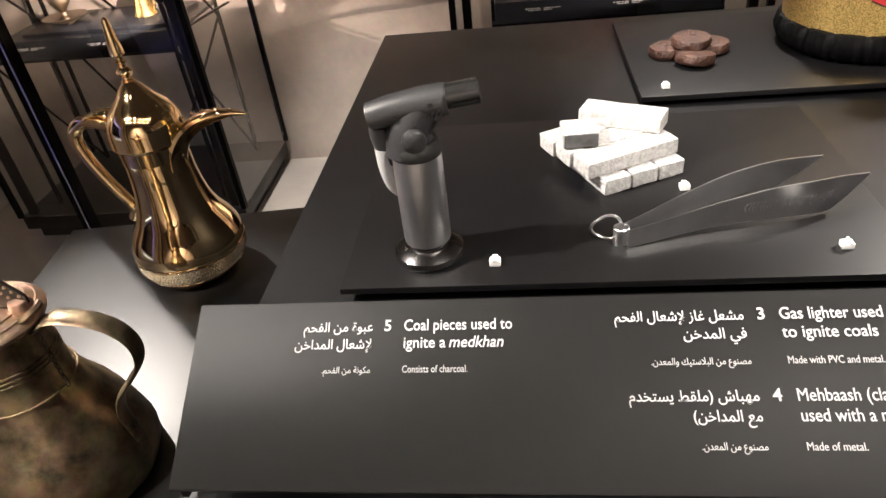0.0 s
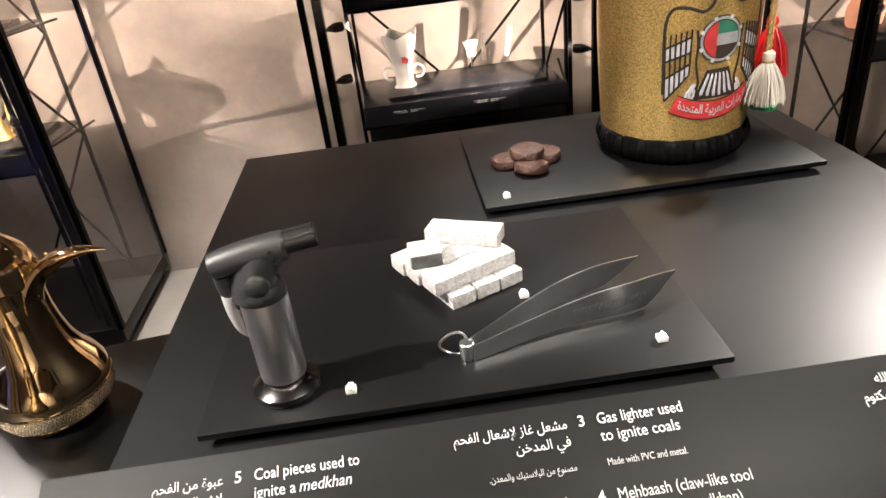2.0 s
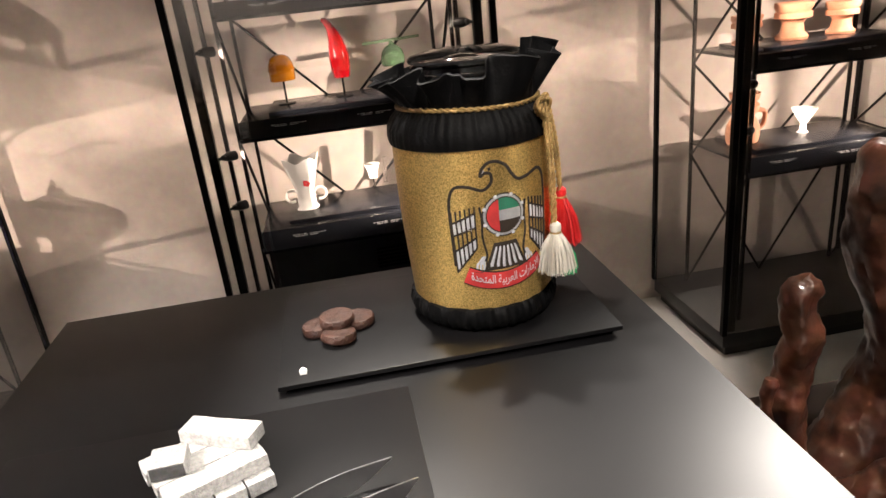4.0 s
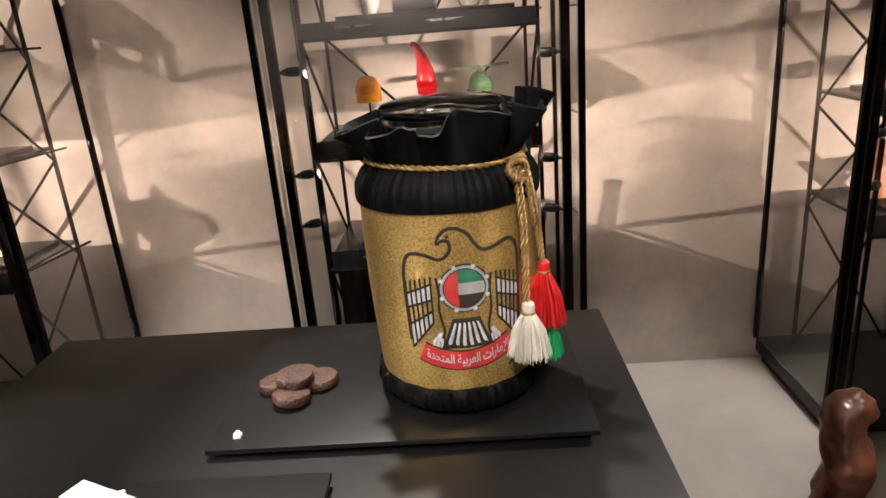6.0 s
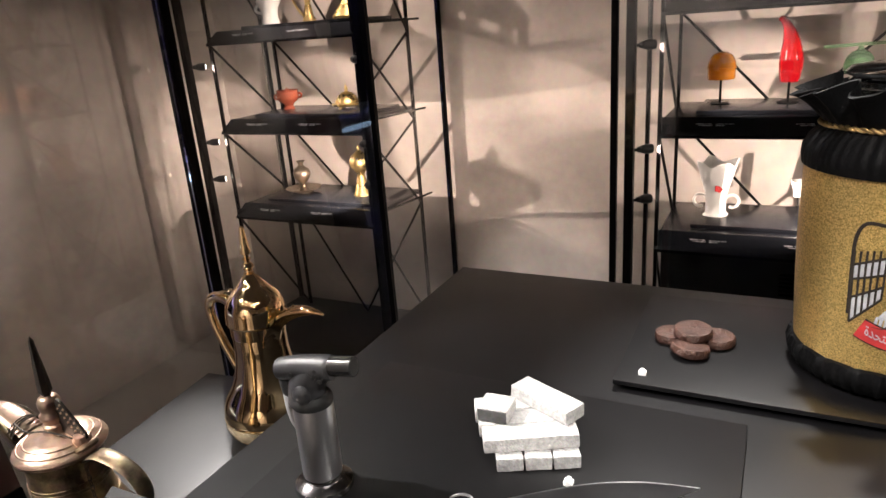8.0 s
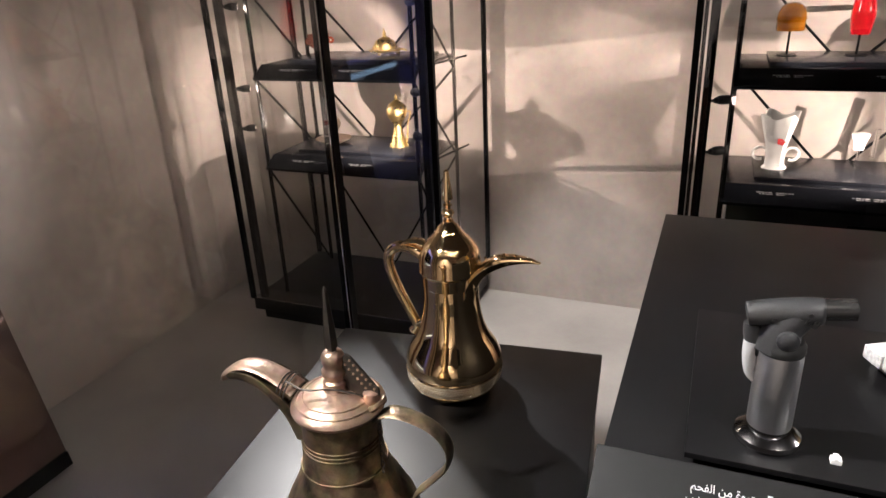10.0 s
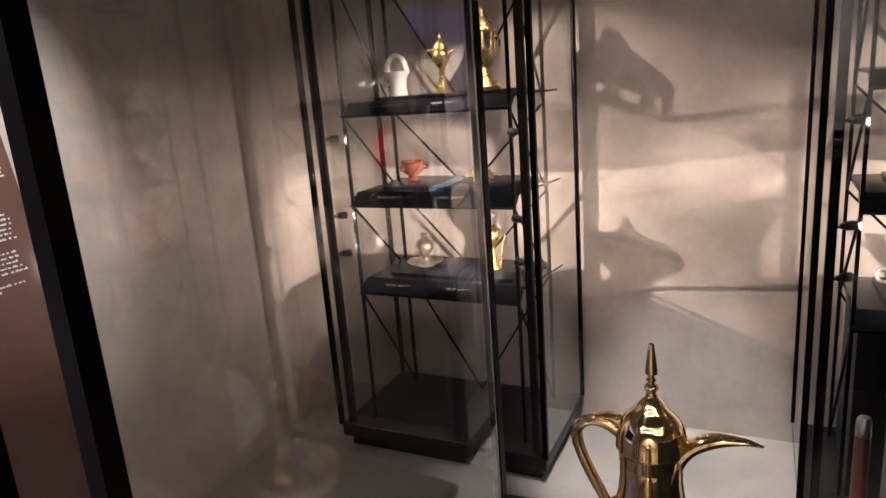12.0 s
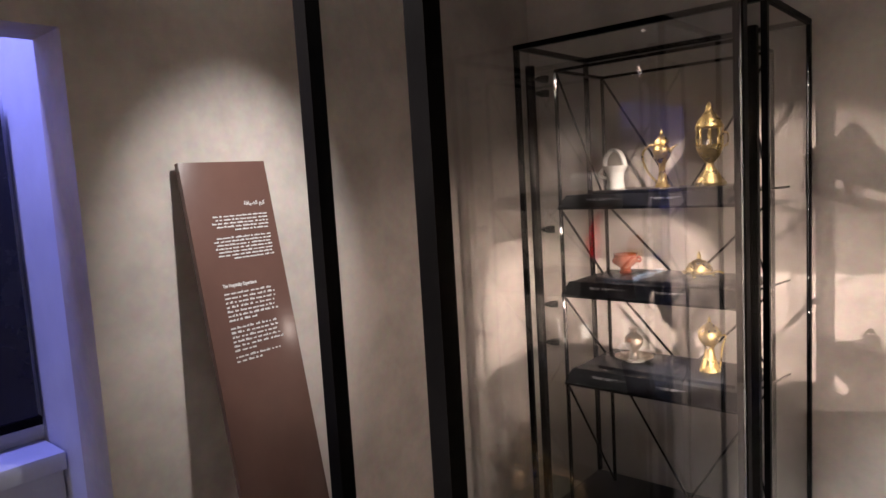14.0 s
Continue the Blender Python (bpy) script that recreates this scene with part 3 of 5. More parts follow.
def blade(pts, tallest):
    bm = bmesh.new()
    line = curve_points(pts, 30)
    rows = []
    for i, p in enumerate(line):
        s = i / 30
        h = 0.015 + (tallest - 0.015) * math.sin(min(1, s / 0.80) * math.pi / 2) ** 1.5
        if s > 0.80:
            h = tallest * max(0.04, 1 - ((s - 0.80) / 0.20) ** 1.3)
        low_z = 0.0005 + 0.003 * math.sin(s * math.pi) + (0.85 * (tallest - h) if s > 0.80 else 0)
        t = (line[min(i + 1, 30)] - line[max(i - 1, 0)]).normalized()
        nrm = Vector((t.y, -t.x, 0)) * 0.0006
        rows.append([bm.verts.new(q) for q in (p + Vector((0, 0, low_z)) + nrm, p + Vector((0, 0, low_z + h)) + nrm, p + Vector((0, 0, low_z + h)) - nrm, p + Vector((0, 0, low_z)) - nrm)])
    for a, b in zip(rows, rows[1:]):
        for k in range(4):
            bm.faces.new((a[k], a[(k + 1) % 4], b[(k + 1) % 4], b[k]))
    bm.faces.new(rows[0])
    bm.faces.new(rows[-1])
    return bm, line


near_line = [(0.004, -0.007, 0), (0.062, 0.011, 0), (0.104, 0.019, 0), (0.143, 0.026, 0), (0.181, 0.043, 0)]
far_line = [(0.002, 0.002, 0), (0.05, 0.030, 0), (0.10, 0.056, 0), (0.163, 0.080, 0)]
for pts, tall in ((near_line, 0.028), (far_line, 0.023)):
    bm, line = blade(pts, tall)
    part("blade", bm, "steel", tongs)
bm = bmesh.new()
line = curve_points(near_line, 60)
for i in range(24, 50):
    t = (line[i + 1] - line[i]).normalized()
    out = Vector((t.y, -t.x, 0)) * 0.0008
    for tilt in (0.0032, -0.0032):
        p = line[i] + out + Vector((0, 0, 0.0155 + 0.12 * tilt))
        bar(p, p + t * 0.0013 + Vector((0, 0, tilt)), 0.00035, bm, 4)
part("embossing", bm, "steel", tongs, "raised herringbone pattern")
ob = part("pin", lathe([(0.0055, 0.0), (0.0058, 0.001), (0.0058, 0.0135), (0.0050, 0.0142), (0.0, 0.0142)], 20), "steel", tongs)
bm = bmesh.new()
loop = [(0.011 * math.cos(2 * math.pi * k / 24) - 0.010, 0.006 + 0.002 * math.sin(4 * math.pi * k / 24), 0.010 + 0.010 * math.sin(2 * math.pi * k / 24)) for k in range(25)]
part("ring", sweep(loop, ring_section(0.0011, 8), bm=bm, closed=True), "steel", tongs)

# ---- incense cakes ----
for k, (x, y, z, r, rx, ry) in enumerate(((0.702, 0.938, Z2, 0.0195, 0, 0), (0.752, 0.944, Z2, 0.0215, 0, 0), (0.727, 0.956, Z2, 0.020, 0, 0), (0.727, 0.932, Z2 + 0.0115, 0.0215, 0, -3), (0.727, 0.906, Z2 + 0.0012, 0.0215, 9, 0))):
    c = thing("incense_cake", (x, y, z), "rough brown pressed incense cake in a small pile", "incense", "incense cakes")

    def wob(a, i, r, zz, k=k):
        q = Vector((math.cos(a) * 2.2 + k * 7, math.sin(a) * 2.2, i * 0.6))
        return r * (1 + 0.05 * noise.noise(q)) + (0.0008 * noise.noise(q * 5) if r > 0 else 0), zz + 0.0007 * noise.noise(q * 4)
    part("cake", lathe([(0.0, 0.0), (r * 0.90, 0.0004), (r, 0.003), (r * 1.0, 0.008), (r * 0.93, 0.0113), (r * 0.6, 0.0122), (r * 0.3, 0.0124), (0.0, 0.0124)], 36, wob=wob), "incense", c)
    c.matrix_world = c.matrix_world @ pose(0, 0, 0, rx, ry, k * 37)

# ---- cloth-covered jar ----
JX, JY = 0.917, 0.945
jar = thing("covered_jar", (JX, JY, Z2), "glass jar in gold glitter cloth with black gathered trim", "jar")
GB, GT = 0.030, 0.226


def body_r(z):
    return 0.0865 + 0.0065 * min(1, max(0, (z - GB) / (GT - GB))) + 0.002 * math.sin(math.pi * min(1, max(0, (z - GB) / (GT - GB))))


gold = part("gold_cover", lathe([(body_r(GB + (GT - GB) * k / 12), GB + (GT - GB) * k / 12) for k in range(13)], 64), "lurex", jar, "gold glitter cloth wrap")


part("base_trim", lathe([(0.0, 0.0), (0.076, 0.0), (0.086, 0.006), (0.091, 0.014), (0.0925, 0.022), (0.0900, 0.031), (0.085, 0.034)], 320, wob=lambda a, i, r, z: (r * (1 + (0.013 * math.sin(58 * a + math.sin(4 * a)) + 0.012 * math.sin(37 * a + 2)) * (1.3 if i < 3 else 0.7 if i < 6 else 0)), z + (0.0015 * math.sin(17 * a) if i == 5 else 0))), "satin", jar, "black gathered base trim")
part("shoulder", lathe([(0.0955, GT - 0.004), (0.0965, GT + 0.004), (0.0955, GT + 0.014), (0.090, GT + 0.024), (0.082, GT + 0.032), (0.0785, GT + 0.036)], 320, wob=lambda a, i, r, z: (r * (1 + 0.009 * (math.sin(62 * a + math.sin(5 * a)) + 0.8 * math.sin(41 * a + 1)) * (0.25 + 0.75 * i / 5)), z)), "satin", jar, "black gathered shoulder")
bm = bmesh.new()
NSEG, rings = 200, []
for i in range(9):
    s = i / 8
    ring = []
    for k in range(NSEG):
        a = 2 * math.pi * k / NSEG
        fold = 1.3 * math.tanh(2.2 * math.sin(11 * a + 1.2 * math.sin(3 * a))) + 0.5 * math.sin(23 * a + 2.0 * math.sin(2 * a))
        r = 0.079 + 0.017 * s ** 0.9 + 0.0095 * s * fold + 0.006 * s * math.sin(2 * a + 0.6)
        z = GT + 0.036 + 0.048 * s + 0.005 * s * s * math.sin(5 * a + 1) + 0.009 * s * s * math.cos(a) - 0.003 * s * fold - 0.006 * s ** 3
        ring.append(bm.verts.new((r * math.cos(a), r * math.sin(a), z)))
    rings.append(ring)
for i in range(8, -1, -1):
    rings.append([bm.verts.new((v.co.x * 0.975, v.co.y * 0.975, v.co.z + 0.0015)) for v in rings[i]])
for a, b in zip(rings, rings[1:]):
    for k in range(NSEG):
        bm.faces.new((a[k], a[(k + 1) % NSEG], b[(k + 1) % NSEG], b[k]))
part("ruffle", bm, "satin", jar, "black velvet ruffle standing open")
part("glass_neck", lathe([(0.060, 0.250), (0.060, 0.296), (0.062, 0.298), (0.062, 0.303), (0.058, 0.305), (0.056, 0.301), (0.056, 0.250)], 48), "clear", jar, "clear glass jar neck")
part("glass_lid", lathe([(0.0, 0.306), (0.050, 0.306), (0.063, 0.3075), (0.0645, 0.311), (0.061, 0.3145), (0.045, 0.318), (0.012, 0.320), (0.008, 0.321), (0.0, 0.321)], 48), "clear", jar, "clear glass lid")


def twisted(pts, r, n):
    bm = bmesh.new()
    line = curve_points(pts, n)
    for ph in (0, math.pi):
        strand = []
        for i, p in enumerate(line):
            t = (line[min(i + 1, n)] - line[max(i - 1, 0)]).normalized()
            a = t.cross(Vector((0.3, 0.5, 0.81))).normalized()
            b = t.cross(a)
            q = i * 0.9 + ph
            strand.append(p + (a * math.cos(q) + b * math.sin(q)) * r * 0.55)
        sweep(strand, ring_section(r * 0.62, 6), bm=bm, closed=True)
    return bm


cord_loop = [(0.0815 * math.cos(a), 0.0815 * math.sin(a), GT + 0.036 + 0.002 * math.sin(a * 2)) for a in [2 * math.pi * k / 36 for k in range(37)]]
part("cord", twisted(cord_loop, 0.0026, 220), "cord", jar, "twisted gold cord")
KN = Vector((0.067, -0.065, GT + 0.032))
o = Vector((0.72, -0.69, 0))
tn = Vector((0.69, 0.72, 0))
bm = twisted([KN + tn * 0.012 * math.sin(q) + o * (0.004 + 0.003 * math.cos(2 * q)) + Vector((0, 0, 0.012 * math.cos(q) - 0.004)) for q in [2 * math.pi * k / 12 * 1.15 for k in range(13)]], 0.0028, 70)
part("knot", bm, "cord", jar, "knotted gold cord")
bm = twisted([KN + tn * (-0.006 + 0.010 * math.sin(q)) + o * (0.008 + 0.003 * math.sin(2 * q)) + Vector((0, 0, -0.004 + 0.009 * math.cos(q))) for q in [2 * math.pi * k / 12 * 1.1 + 0.8 for k in range(13)]], 0.0028, 60)
part("knot", bm, "cord", jar, "knotted gold cord")
W_TOP, R_TOP, G_TOP = Vector((0.073, -0.082, 0.121)), Vector((0.093, -0.046, 0.150)), Vector((0.097, -0.040, 0.088))
for start, end in ((KN + tn * -0.004 + o * 0.008, W_TOP), (KN + tn * -0.008 + o * 0.006, W_TOP + Vector((-0.003, 0, 0))), (KN + tn * 0.012 + o * 0.004, R_TOP), (KN + tn * 0.008 + o * 0.003, G_TOP)):
    mid = (start + end) / 2 + o * 0.003
    part("cord_end", twisted([start, mid, end], 0.0023, 60), "cord", jar, "hanging gold cord")


def tassel(top, length, width, material, label, seed):
    t = part("tassel", lathe([(0.0, 0.003), (0.003, 0.004), (0.0062, 0.001), (0.0068, -0.004), (0.0055, -0.008), (0.0064, -0.010), (0.0, -0.010)], 20), material, jar, label)
    t.matrix_basis = Matrix.Translation(top)
    part("band", torus(0.0058, 0.0013, -0.0085, 24), "cord", t)
    bm, rng = bmesh.new(), random.Random(seed)
    for k in range(520):
        a, s = rng.uniform(0, 2 * math.pi), math.sqrt(rng.uniform(0.02, 1))
        r0, r1, L = 0.0058 * s, width * s * rng.uniform(0.85, 1.08), length * rng.uniform(0.90, 1.03)
        da = rng.uniform(-0.2, 0.2)
        pts = [(r0 * math.cos(a), r0 * math.sin(a), -0.009), ((r0 * 0.35 + r1 * 0.65) * math.cos(a + da * 0.4), (r0 * 0.35 + r1 * 0.65) * math.sin(a + da * 0.4), -0.009 - L * 0.42), (r1 * math.cos(a + da), r1 * math.sin(a + da), -0.009 - L)]
        sweep(pts, ring_section(lambda q: 0.00052 - 0.00015 * q, 3), 4, bm)
    part("fringe", bm, material, t)
    return t


tassel(G_TOP, 0.036, 0.016, "greensilk", "green silk tassel", 3)
tassel(R_TOP, 0.058, 0.023, "redsilk", "red silk tassel", 1)
tassel(W_TOP, 0.046, 0.0225, "whitesilk", "white silk tassel", 2)

# embroidered emblem on the front of the gold cloth; its own units: 1 = 0.615 mm, from its middle
E0, EZ = 0.0120, 0.1355
EU = 0.000615


def on_jar(x, y, off):
    z = EZ - y * EU
    r = body_r(z) + off
    a = (E0 + x * EU) / body_r(z)
    return Vector((r * math.sin(a), -r * math.cos(a), z))


def stitch(name, pts, width, material, n=30, off=0.0007, close=False):
    """A raised line of thread along the points."""
    line = curve_points([(*p, 0) for p in pts], n)
    bm, rows = bmesh.new(), []
    for i, p in enumerate(line):
        t = (line[min(i + 1, n)] - line[max(i - 1, 0)]).normalized()
        s = Vector((-t.y, t.x, 0)) * width / 2
        a, b = p + s, p - s
        rows.append([bm.verts.new(on_jar(*q)) for q in ((a.x, a.y, 0.0), (a.x, a.y, off), (p.x, p.y, off * 1.5), (b.x, b.y, off), (b.x, b.y, 0.0))])
    for a, b in zip(rows, rows[1:]):
        for k in range(4):
            bm.faces.new((a[k], a[k + 1], b[k + 1], b[k]))
    return part(name, bm, material, gold)


def patch(name, corners, material, off=0.0005, nu=6, nv=6):
    """A four-sided appliqué piece with thickness."""
    a, b, c, d = corners
    bm, grid = bmesh.new(), []
    for j in range(nv + 1):
        v = j / nv
        row = []
        for i in range(nu + 1):
            s = i / nu
            x = (a[0] * (1 - s) + b[0] * s) * (1 - v) + (d[0] * (1 - s) + c[0] * s) * v
            y = (a[1] * (1 - s) + b[1] * s) * (1 - v) + (d[1] * (1 - s) + c[1] * s) * v
            edge = i in (0, nu) or j in (0, nv)
            row.append(bm.verts.new(on_jar(x, y, 0.0001 if edge else off)))
        grid.append(row)
    for j in range(nv):
        for i in range(nu):
            bm.faces.new((grid[j][i], grid[j][i + 1], grid[j + 1][i + 1], grid[j + 1][i]))
    return part(name, bm, material, gold)


def disc(name, x0, y0, r, clip, material, off):
    """Part of a disc: clip(u, v) -> kept, with u, v in -1..1."""
    bm, n = bmesh.new(), 26
    vs = {}
    for j in range(n + 1):
        for i in range(n + 1):
            uu, vv = -1 + 2 * i / n, -1 + 2 * j / n
            q = math.hypot(uu, vv)
            if q > 1:
                uu, vv = uu / q, vv / q
            vs[i, j] = (uu, vv)
    made = {}
    for j in range(n):
        for i in range(n):
            cs = [(i, j), (i + 1, j), (i + 1, j + 1), (i, j + 1)]
            mu, mv = -1 + 2 * (i + 0.5) / n, -1 + 2 * (j + 0.5) / n
            if math.hypot(mu, mv) < 1.0 and clip(mu, mv):
                for c in cs:
                    if c not in made:
                        made[c] = bm.verts.new(on_jar(x0 + r * vs[c][0], y0 + r * vs[c][1], off))
                bm.faces.new([made[c] for c in cs])
    bmesh.ops.dissolve_degenerate(bm, dist=1e-7, edges=bm.edges)
    return part(name, bm, material, gold)


stitch("outline", [(-95, 75), (-98, -10), (-97, -52), (-86, -75), (-62, -76), (-36, -68), (-20, -80), (-20, -96), (-31, -98), (-38, -93), (-34, -106), (-22, -116), (-6, -116), (10, -106), (20, -90), (33, -78), (54, -80), (78, -87), (92, -78), (97, -56), (97, -8), (96, 62)], 5.5, "thread_black", 110)
stitch("eye", [(-24, -104), (-19, -105)], 5, "thread_black", 4)
patch("beak", [(-38, -102), (-30, -104), (-30, -96), (-38, -92)], "thread_white", 0.0008, 3, 3)
for sx in (-1, 1):
    edges = [((53, -27), (96, -8)), ((53, 0), (96, 16)), ((53, 20), (95, 47)), ((53, 40), (92, 88))]
    for (xa, ya), (xb, yb) in edges:
        stitch("feather_border", [(sx * xa, ya), (sx * (xa + xb) / 2, (ya + yb) / 2), (sx * xb, yb)], 3.6, "thread_black", 12, 0.0009)

    def wing_y(row, f):
        (xa, ya), (xb, yb) = edges[row]
        return sx * (xa + (xb - xa) * f), ya + (yb - ya) * f
    for c in range(6):
        a, b = wing_y(0, c / 5), wing_y(3, c / 5)
        stitch("feather_line", [(a[0], -40 + 2 * c), (a[0], a[1]), ((a[0] + b[0]) / 2, (a[1] + b[1]) / 2), b], 3.0, "thread_black", 16, 0.0010)
    for c in range(5):
        for top in (0, 2):
            patch("feather", [wing_y(top, c / 5), wing_y(top, (c + 1) / 5), wing_y(top + 1, (c + 1) / 5), wing_y(top + 1, c / 5)], "thread_white", 0.0007, 3, 4)
    stitch("body_line", [(sx * 44, -38), (sx * 41, -10), (sx * 42, 20), (sx * 36, 55), (sx * 40, 68)], 4, "thread_black", 20)
    for k in range(3):
        patch("claw", [(sx * (40 + 6 * k), 70), (sx * (44 + 6 * k), 70), (sx * (45 + 7 * k), 86), (sx * (40 + 7 * k), 86)], "thread_white", 0.001, 2, 3)
    patch("leg", [(sx * 38, 58), (sx * 46, 58), (sx * 56, 74), (sx * 40, 74)], "thread_white", 0.0009, 3, 3)
    stitch("leg_line", [(sx * 37, 56), (sx * 38, 76), (sx * 44, 88), (sx * 60, 88)], 2.5, "thread_black", 12, 0.001)
disc("medallion", 0, -18, 41, lambda a, b: True, "thread_black", 0.0009)
disc("medallion_ring", 0, -18, 38.5, lambda a, b: True, "thread_grey", 0.0012)
disc("medallion_field", 0, -18, 34, lambda a, b: True, "thread_black", 0.0015)
disc("flag_red", 0, -18, 32, lambda a, b: a < -0.28, "thread_red", 0.0018)
disc("flag_green", 0, -18, 32, lambda a, b: a >= -0.28 and b < -0.28, "thread_green", 0.0018)
disc("flag_white", 0, -18, 32, lambda a, b: a >= -0.28 and -0.28 <= b < 0.32, "thread_grey", 0.0018)
for k in range(8):
    q = 2 * math.pi * (k + 0.5) / 8
    disc("stud", 39 * math.cos(q), -18 + 39 * math.sin(q), 3.4, lambda a, b: True, "thread_white", 0.0019)
patch("tail_ground", [(-22, 34), (22, 34), (42, 88), (-42, 88)], "thread_black", 0.0007, 8, 6)
for k in range(6):
    f = (k - 2.5)
    patch("tail_feather", [(f * 6.6 - 2.6, 38), (f * 6.6 + 2.6, 38), (f * 12.2 + 4.6, 84 + 2 - abs(f)), (f * 12.2 - 4.6, 84 + 2 - abs(f))], "thread_white", 0.0014, 3, 5)


def banner_y(x):
    return 110 - 0.0033 * x * x + 0.03 * -x


for nm, wd, material, off in (("banner_edge", 37, "thread_black", 0.0008), ("banner", 32, "thread_red", 0.0012)):
    stitch(nm, [(x, banner_y(x)) for x in range(-76, 81, 19)], wd, material, 40, off)
tmp = writing("banner_writing", arabic("الإمارات العربية المتحدة"), 24, "thread_white", gold, Matrix(), "CENTER", 0.3, depth=0.0, fit=136)
for v in tmp.data.vertices:
    x, y = v.co.x, v.co.y
    v.co = on_jar(x + 1, banner_y(x) + 5 - y, 0.0026)

# ---- gold coffee pot ----
pot = thing("coffee_pot", (0.022, 0.958, 0.863), "shiny gold coffee pot with a rhinestone band", "coffee pot", turn=-3.0)
part("body", lathe([(0.0, 0.0), (0.056, 0.0), (0.062, 0.004), (0.066, 0.012), (0.073, 0.020)] + [(0.0815, 0.050), (0.0825, 0.057), (0.0800, 0.071), (0.0722, 0.088), (0.0605, 0.106), (0.0530, 0.126), (0.0482, 0.150), (0.0455, 0.175), (0.0448, 0.196), (0.0440, 0.199), (0.0462, 0.2005), (0.0468, 0.222), (0.0, 0.222)], 64), "gold", pot)
part("crystal_band", lathe([(0.0735, 0.020), (0.0765, 0.024), (0.0800, 0.036), (0.0805, 0.047), (0.0798, 0.0505)], 64), "crystal", pot, "band of small rhinestones")
bm = bmesh.new()
for row in range(7):
    zr = 0.0225 + 0.0040 * row
    rr = 0.0745 + 0.0066 * min(1.0, row / 3.2)
    for k in range(112):
        a = 2 * math.pi * (k + 0.5 * (row % 2)) / 112
        c, e = Vector((rr * math.cos(a), rr * math.sin(a), zr)), Vector((math.cos(a), math.sin(a), 0))
        tang, up = Vector((-math.sin(a), math.cos(a), 0)) * 0.0019, Vector((0, 0, 0.0019))
        rim = [bm.verts.new(c + tang), bm.verts.new(c + up), bm.verts.new(c - tang), bm.verts.new(c - up)]
        tip = bm.verts.new(c + e * 0.0014)
        for q in range(4):
            bm.faces.new((rim[q], rim[(q + 1) % 4], tip))
tagged(part("rhinestone_trim", bm, "stone", pot, "rows of tiny clear rhinestones", smooth=False), kind="stuff")
part("band_edge", torus(0.0735, 0.0016, 0.0205, 64), "gold", pot)
part("band_edge", torus(0.0814, 0.0016, 0.0508, 64), "gold", pot)
lid = part("lid", lathe([(0.0, 0.2215), (0.0490, 0.2215), (0.0515, 0.226), (0.0508, 0.230), (0.0505, 0.242), (0.0480, 0.256), (0.0420, 0.268), (0.0330, 0.278), (0.0255, 0.285), (0.0205, 0.292), (0.0160, 0.299), (0.0095, 0.305), (0.0075, 0.307), (0.0090, 0.309), (0.0060, 0.311), (0.0055, 0.313), (0.0082, 0.315), (0.0106, 0.320), (0.0082, 0.325), (0.0050, 0.327), (0.0050, 0.330), (0.0072, 0.332), (0.0072, 0.334), (0.0045, 0.336), (0.0045, 0.340), (0.0090, 0.343), (0.0082, 0.354), (0.0056, 0.374), (0.0038, 0.388), (0.0, 0.391)], 48), "gold", pot, "domed gold lid with a spire")


def beak(pts, width, depth, n=24):
    """An open curved spout: a trough that narrows to its tip."""
    def section(s):
        wd, dp = width(s), depth(s)
        outer = [(wd * math.sin(q), -dp * math.cos(q) + dp * 0.2) for q in [math.radians(-100 + 200 * k / 12) for k in range(13)]]
        inner = [(0.86 * wd * math.sin(q), -0.80 * dp * math.cos(q) + dp * 0.2) for q in [math.radians(100 - 200 * k / 12) for k in range(13)]]
        return outer + inner
    return sweep(pts, section, n, side=Vector((0, 1, 0)))


# lower edge, upper edge (out from the axis, up) and half width of the spout, from neck to tip
SPOUT = [(0.040, 0.148, 0.030, 0.222, 0.030), (0.042, 0.172, 0.036, 0.240, 0.028), (0.048, 0.200, 0.054, 0.253, 0.023), (0.064, 0.223, 0.076, 0.264, 0.018), (0.094, 0.241, 0.101, 0.268, 0.012), (0.126, 0.251, 0.131, 0.264, 0.007), (0.150, 0.253, 0.152, 0.257, 0.002)]
lows = curve_points([(a, 0, b) for a, b, _, _, _ in SPOUT], 30)
tops = curve_points([(c, 0, e) for _, _, c, e, _ in SPOUT], 30)
wides = [p.x for p in curve_points([(f, 0, 0) for *_, f in SPOUT], 30)]
bm, rings = bmesh.new(), []
for lo, hi, f in zip(lows, tops, wides):
    ring = []
    for k in range(20):
        q = 2 * math.pi * k / 20
        up = 0.5 - 0.5 * math.cos(q)
        p = lo.lerp(hi, up - (0.22 * max(0.0, up - 0.72) / 0.28 if up > 0.72 else 0.0))
        ring.append(bm.verts.new((p.x, f * (0.25 + 0.75 * up) * math.sin(q) if up < 0.5 else f * (0.62 + 0.38 * abs(math.sin(q))) * math.sin(q), p.z)))
    rings.append(ring)
for a, b in zip(rings, rings[1:]):
    for k in range(20):
        bm.faces.new((a[k], a[(k + 1) % 20], b[(k + 1) % 20], b[k]))
bm.faces.new(rings[0][::-1])
bm.faces.new(rings[-1])
part("spout", bm, "gold", pot, "curved open gold spout")
for k in range(4, 28, 3):
    part("spout_bead", lathe([(0.0, -0.0026), (0.0020, -0.0014), (0.0026, 0.0), (0.0020, 0.0014), (0.0, 0.0026)], 10, at=(tops[k].x, -0.62 * wides[k], tops[k].z - 0.002)), "gold", pot)
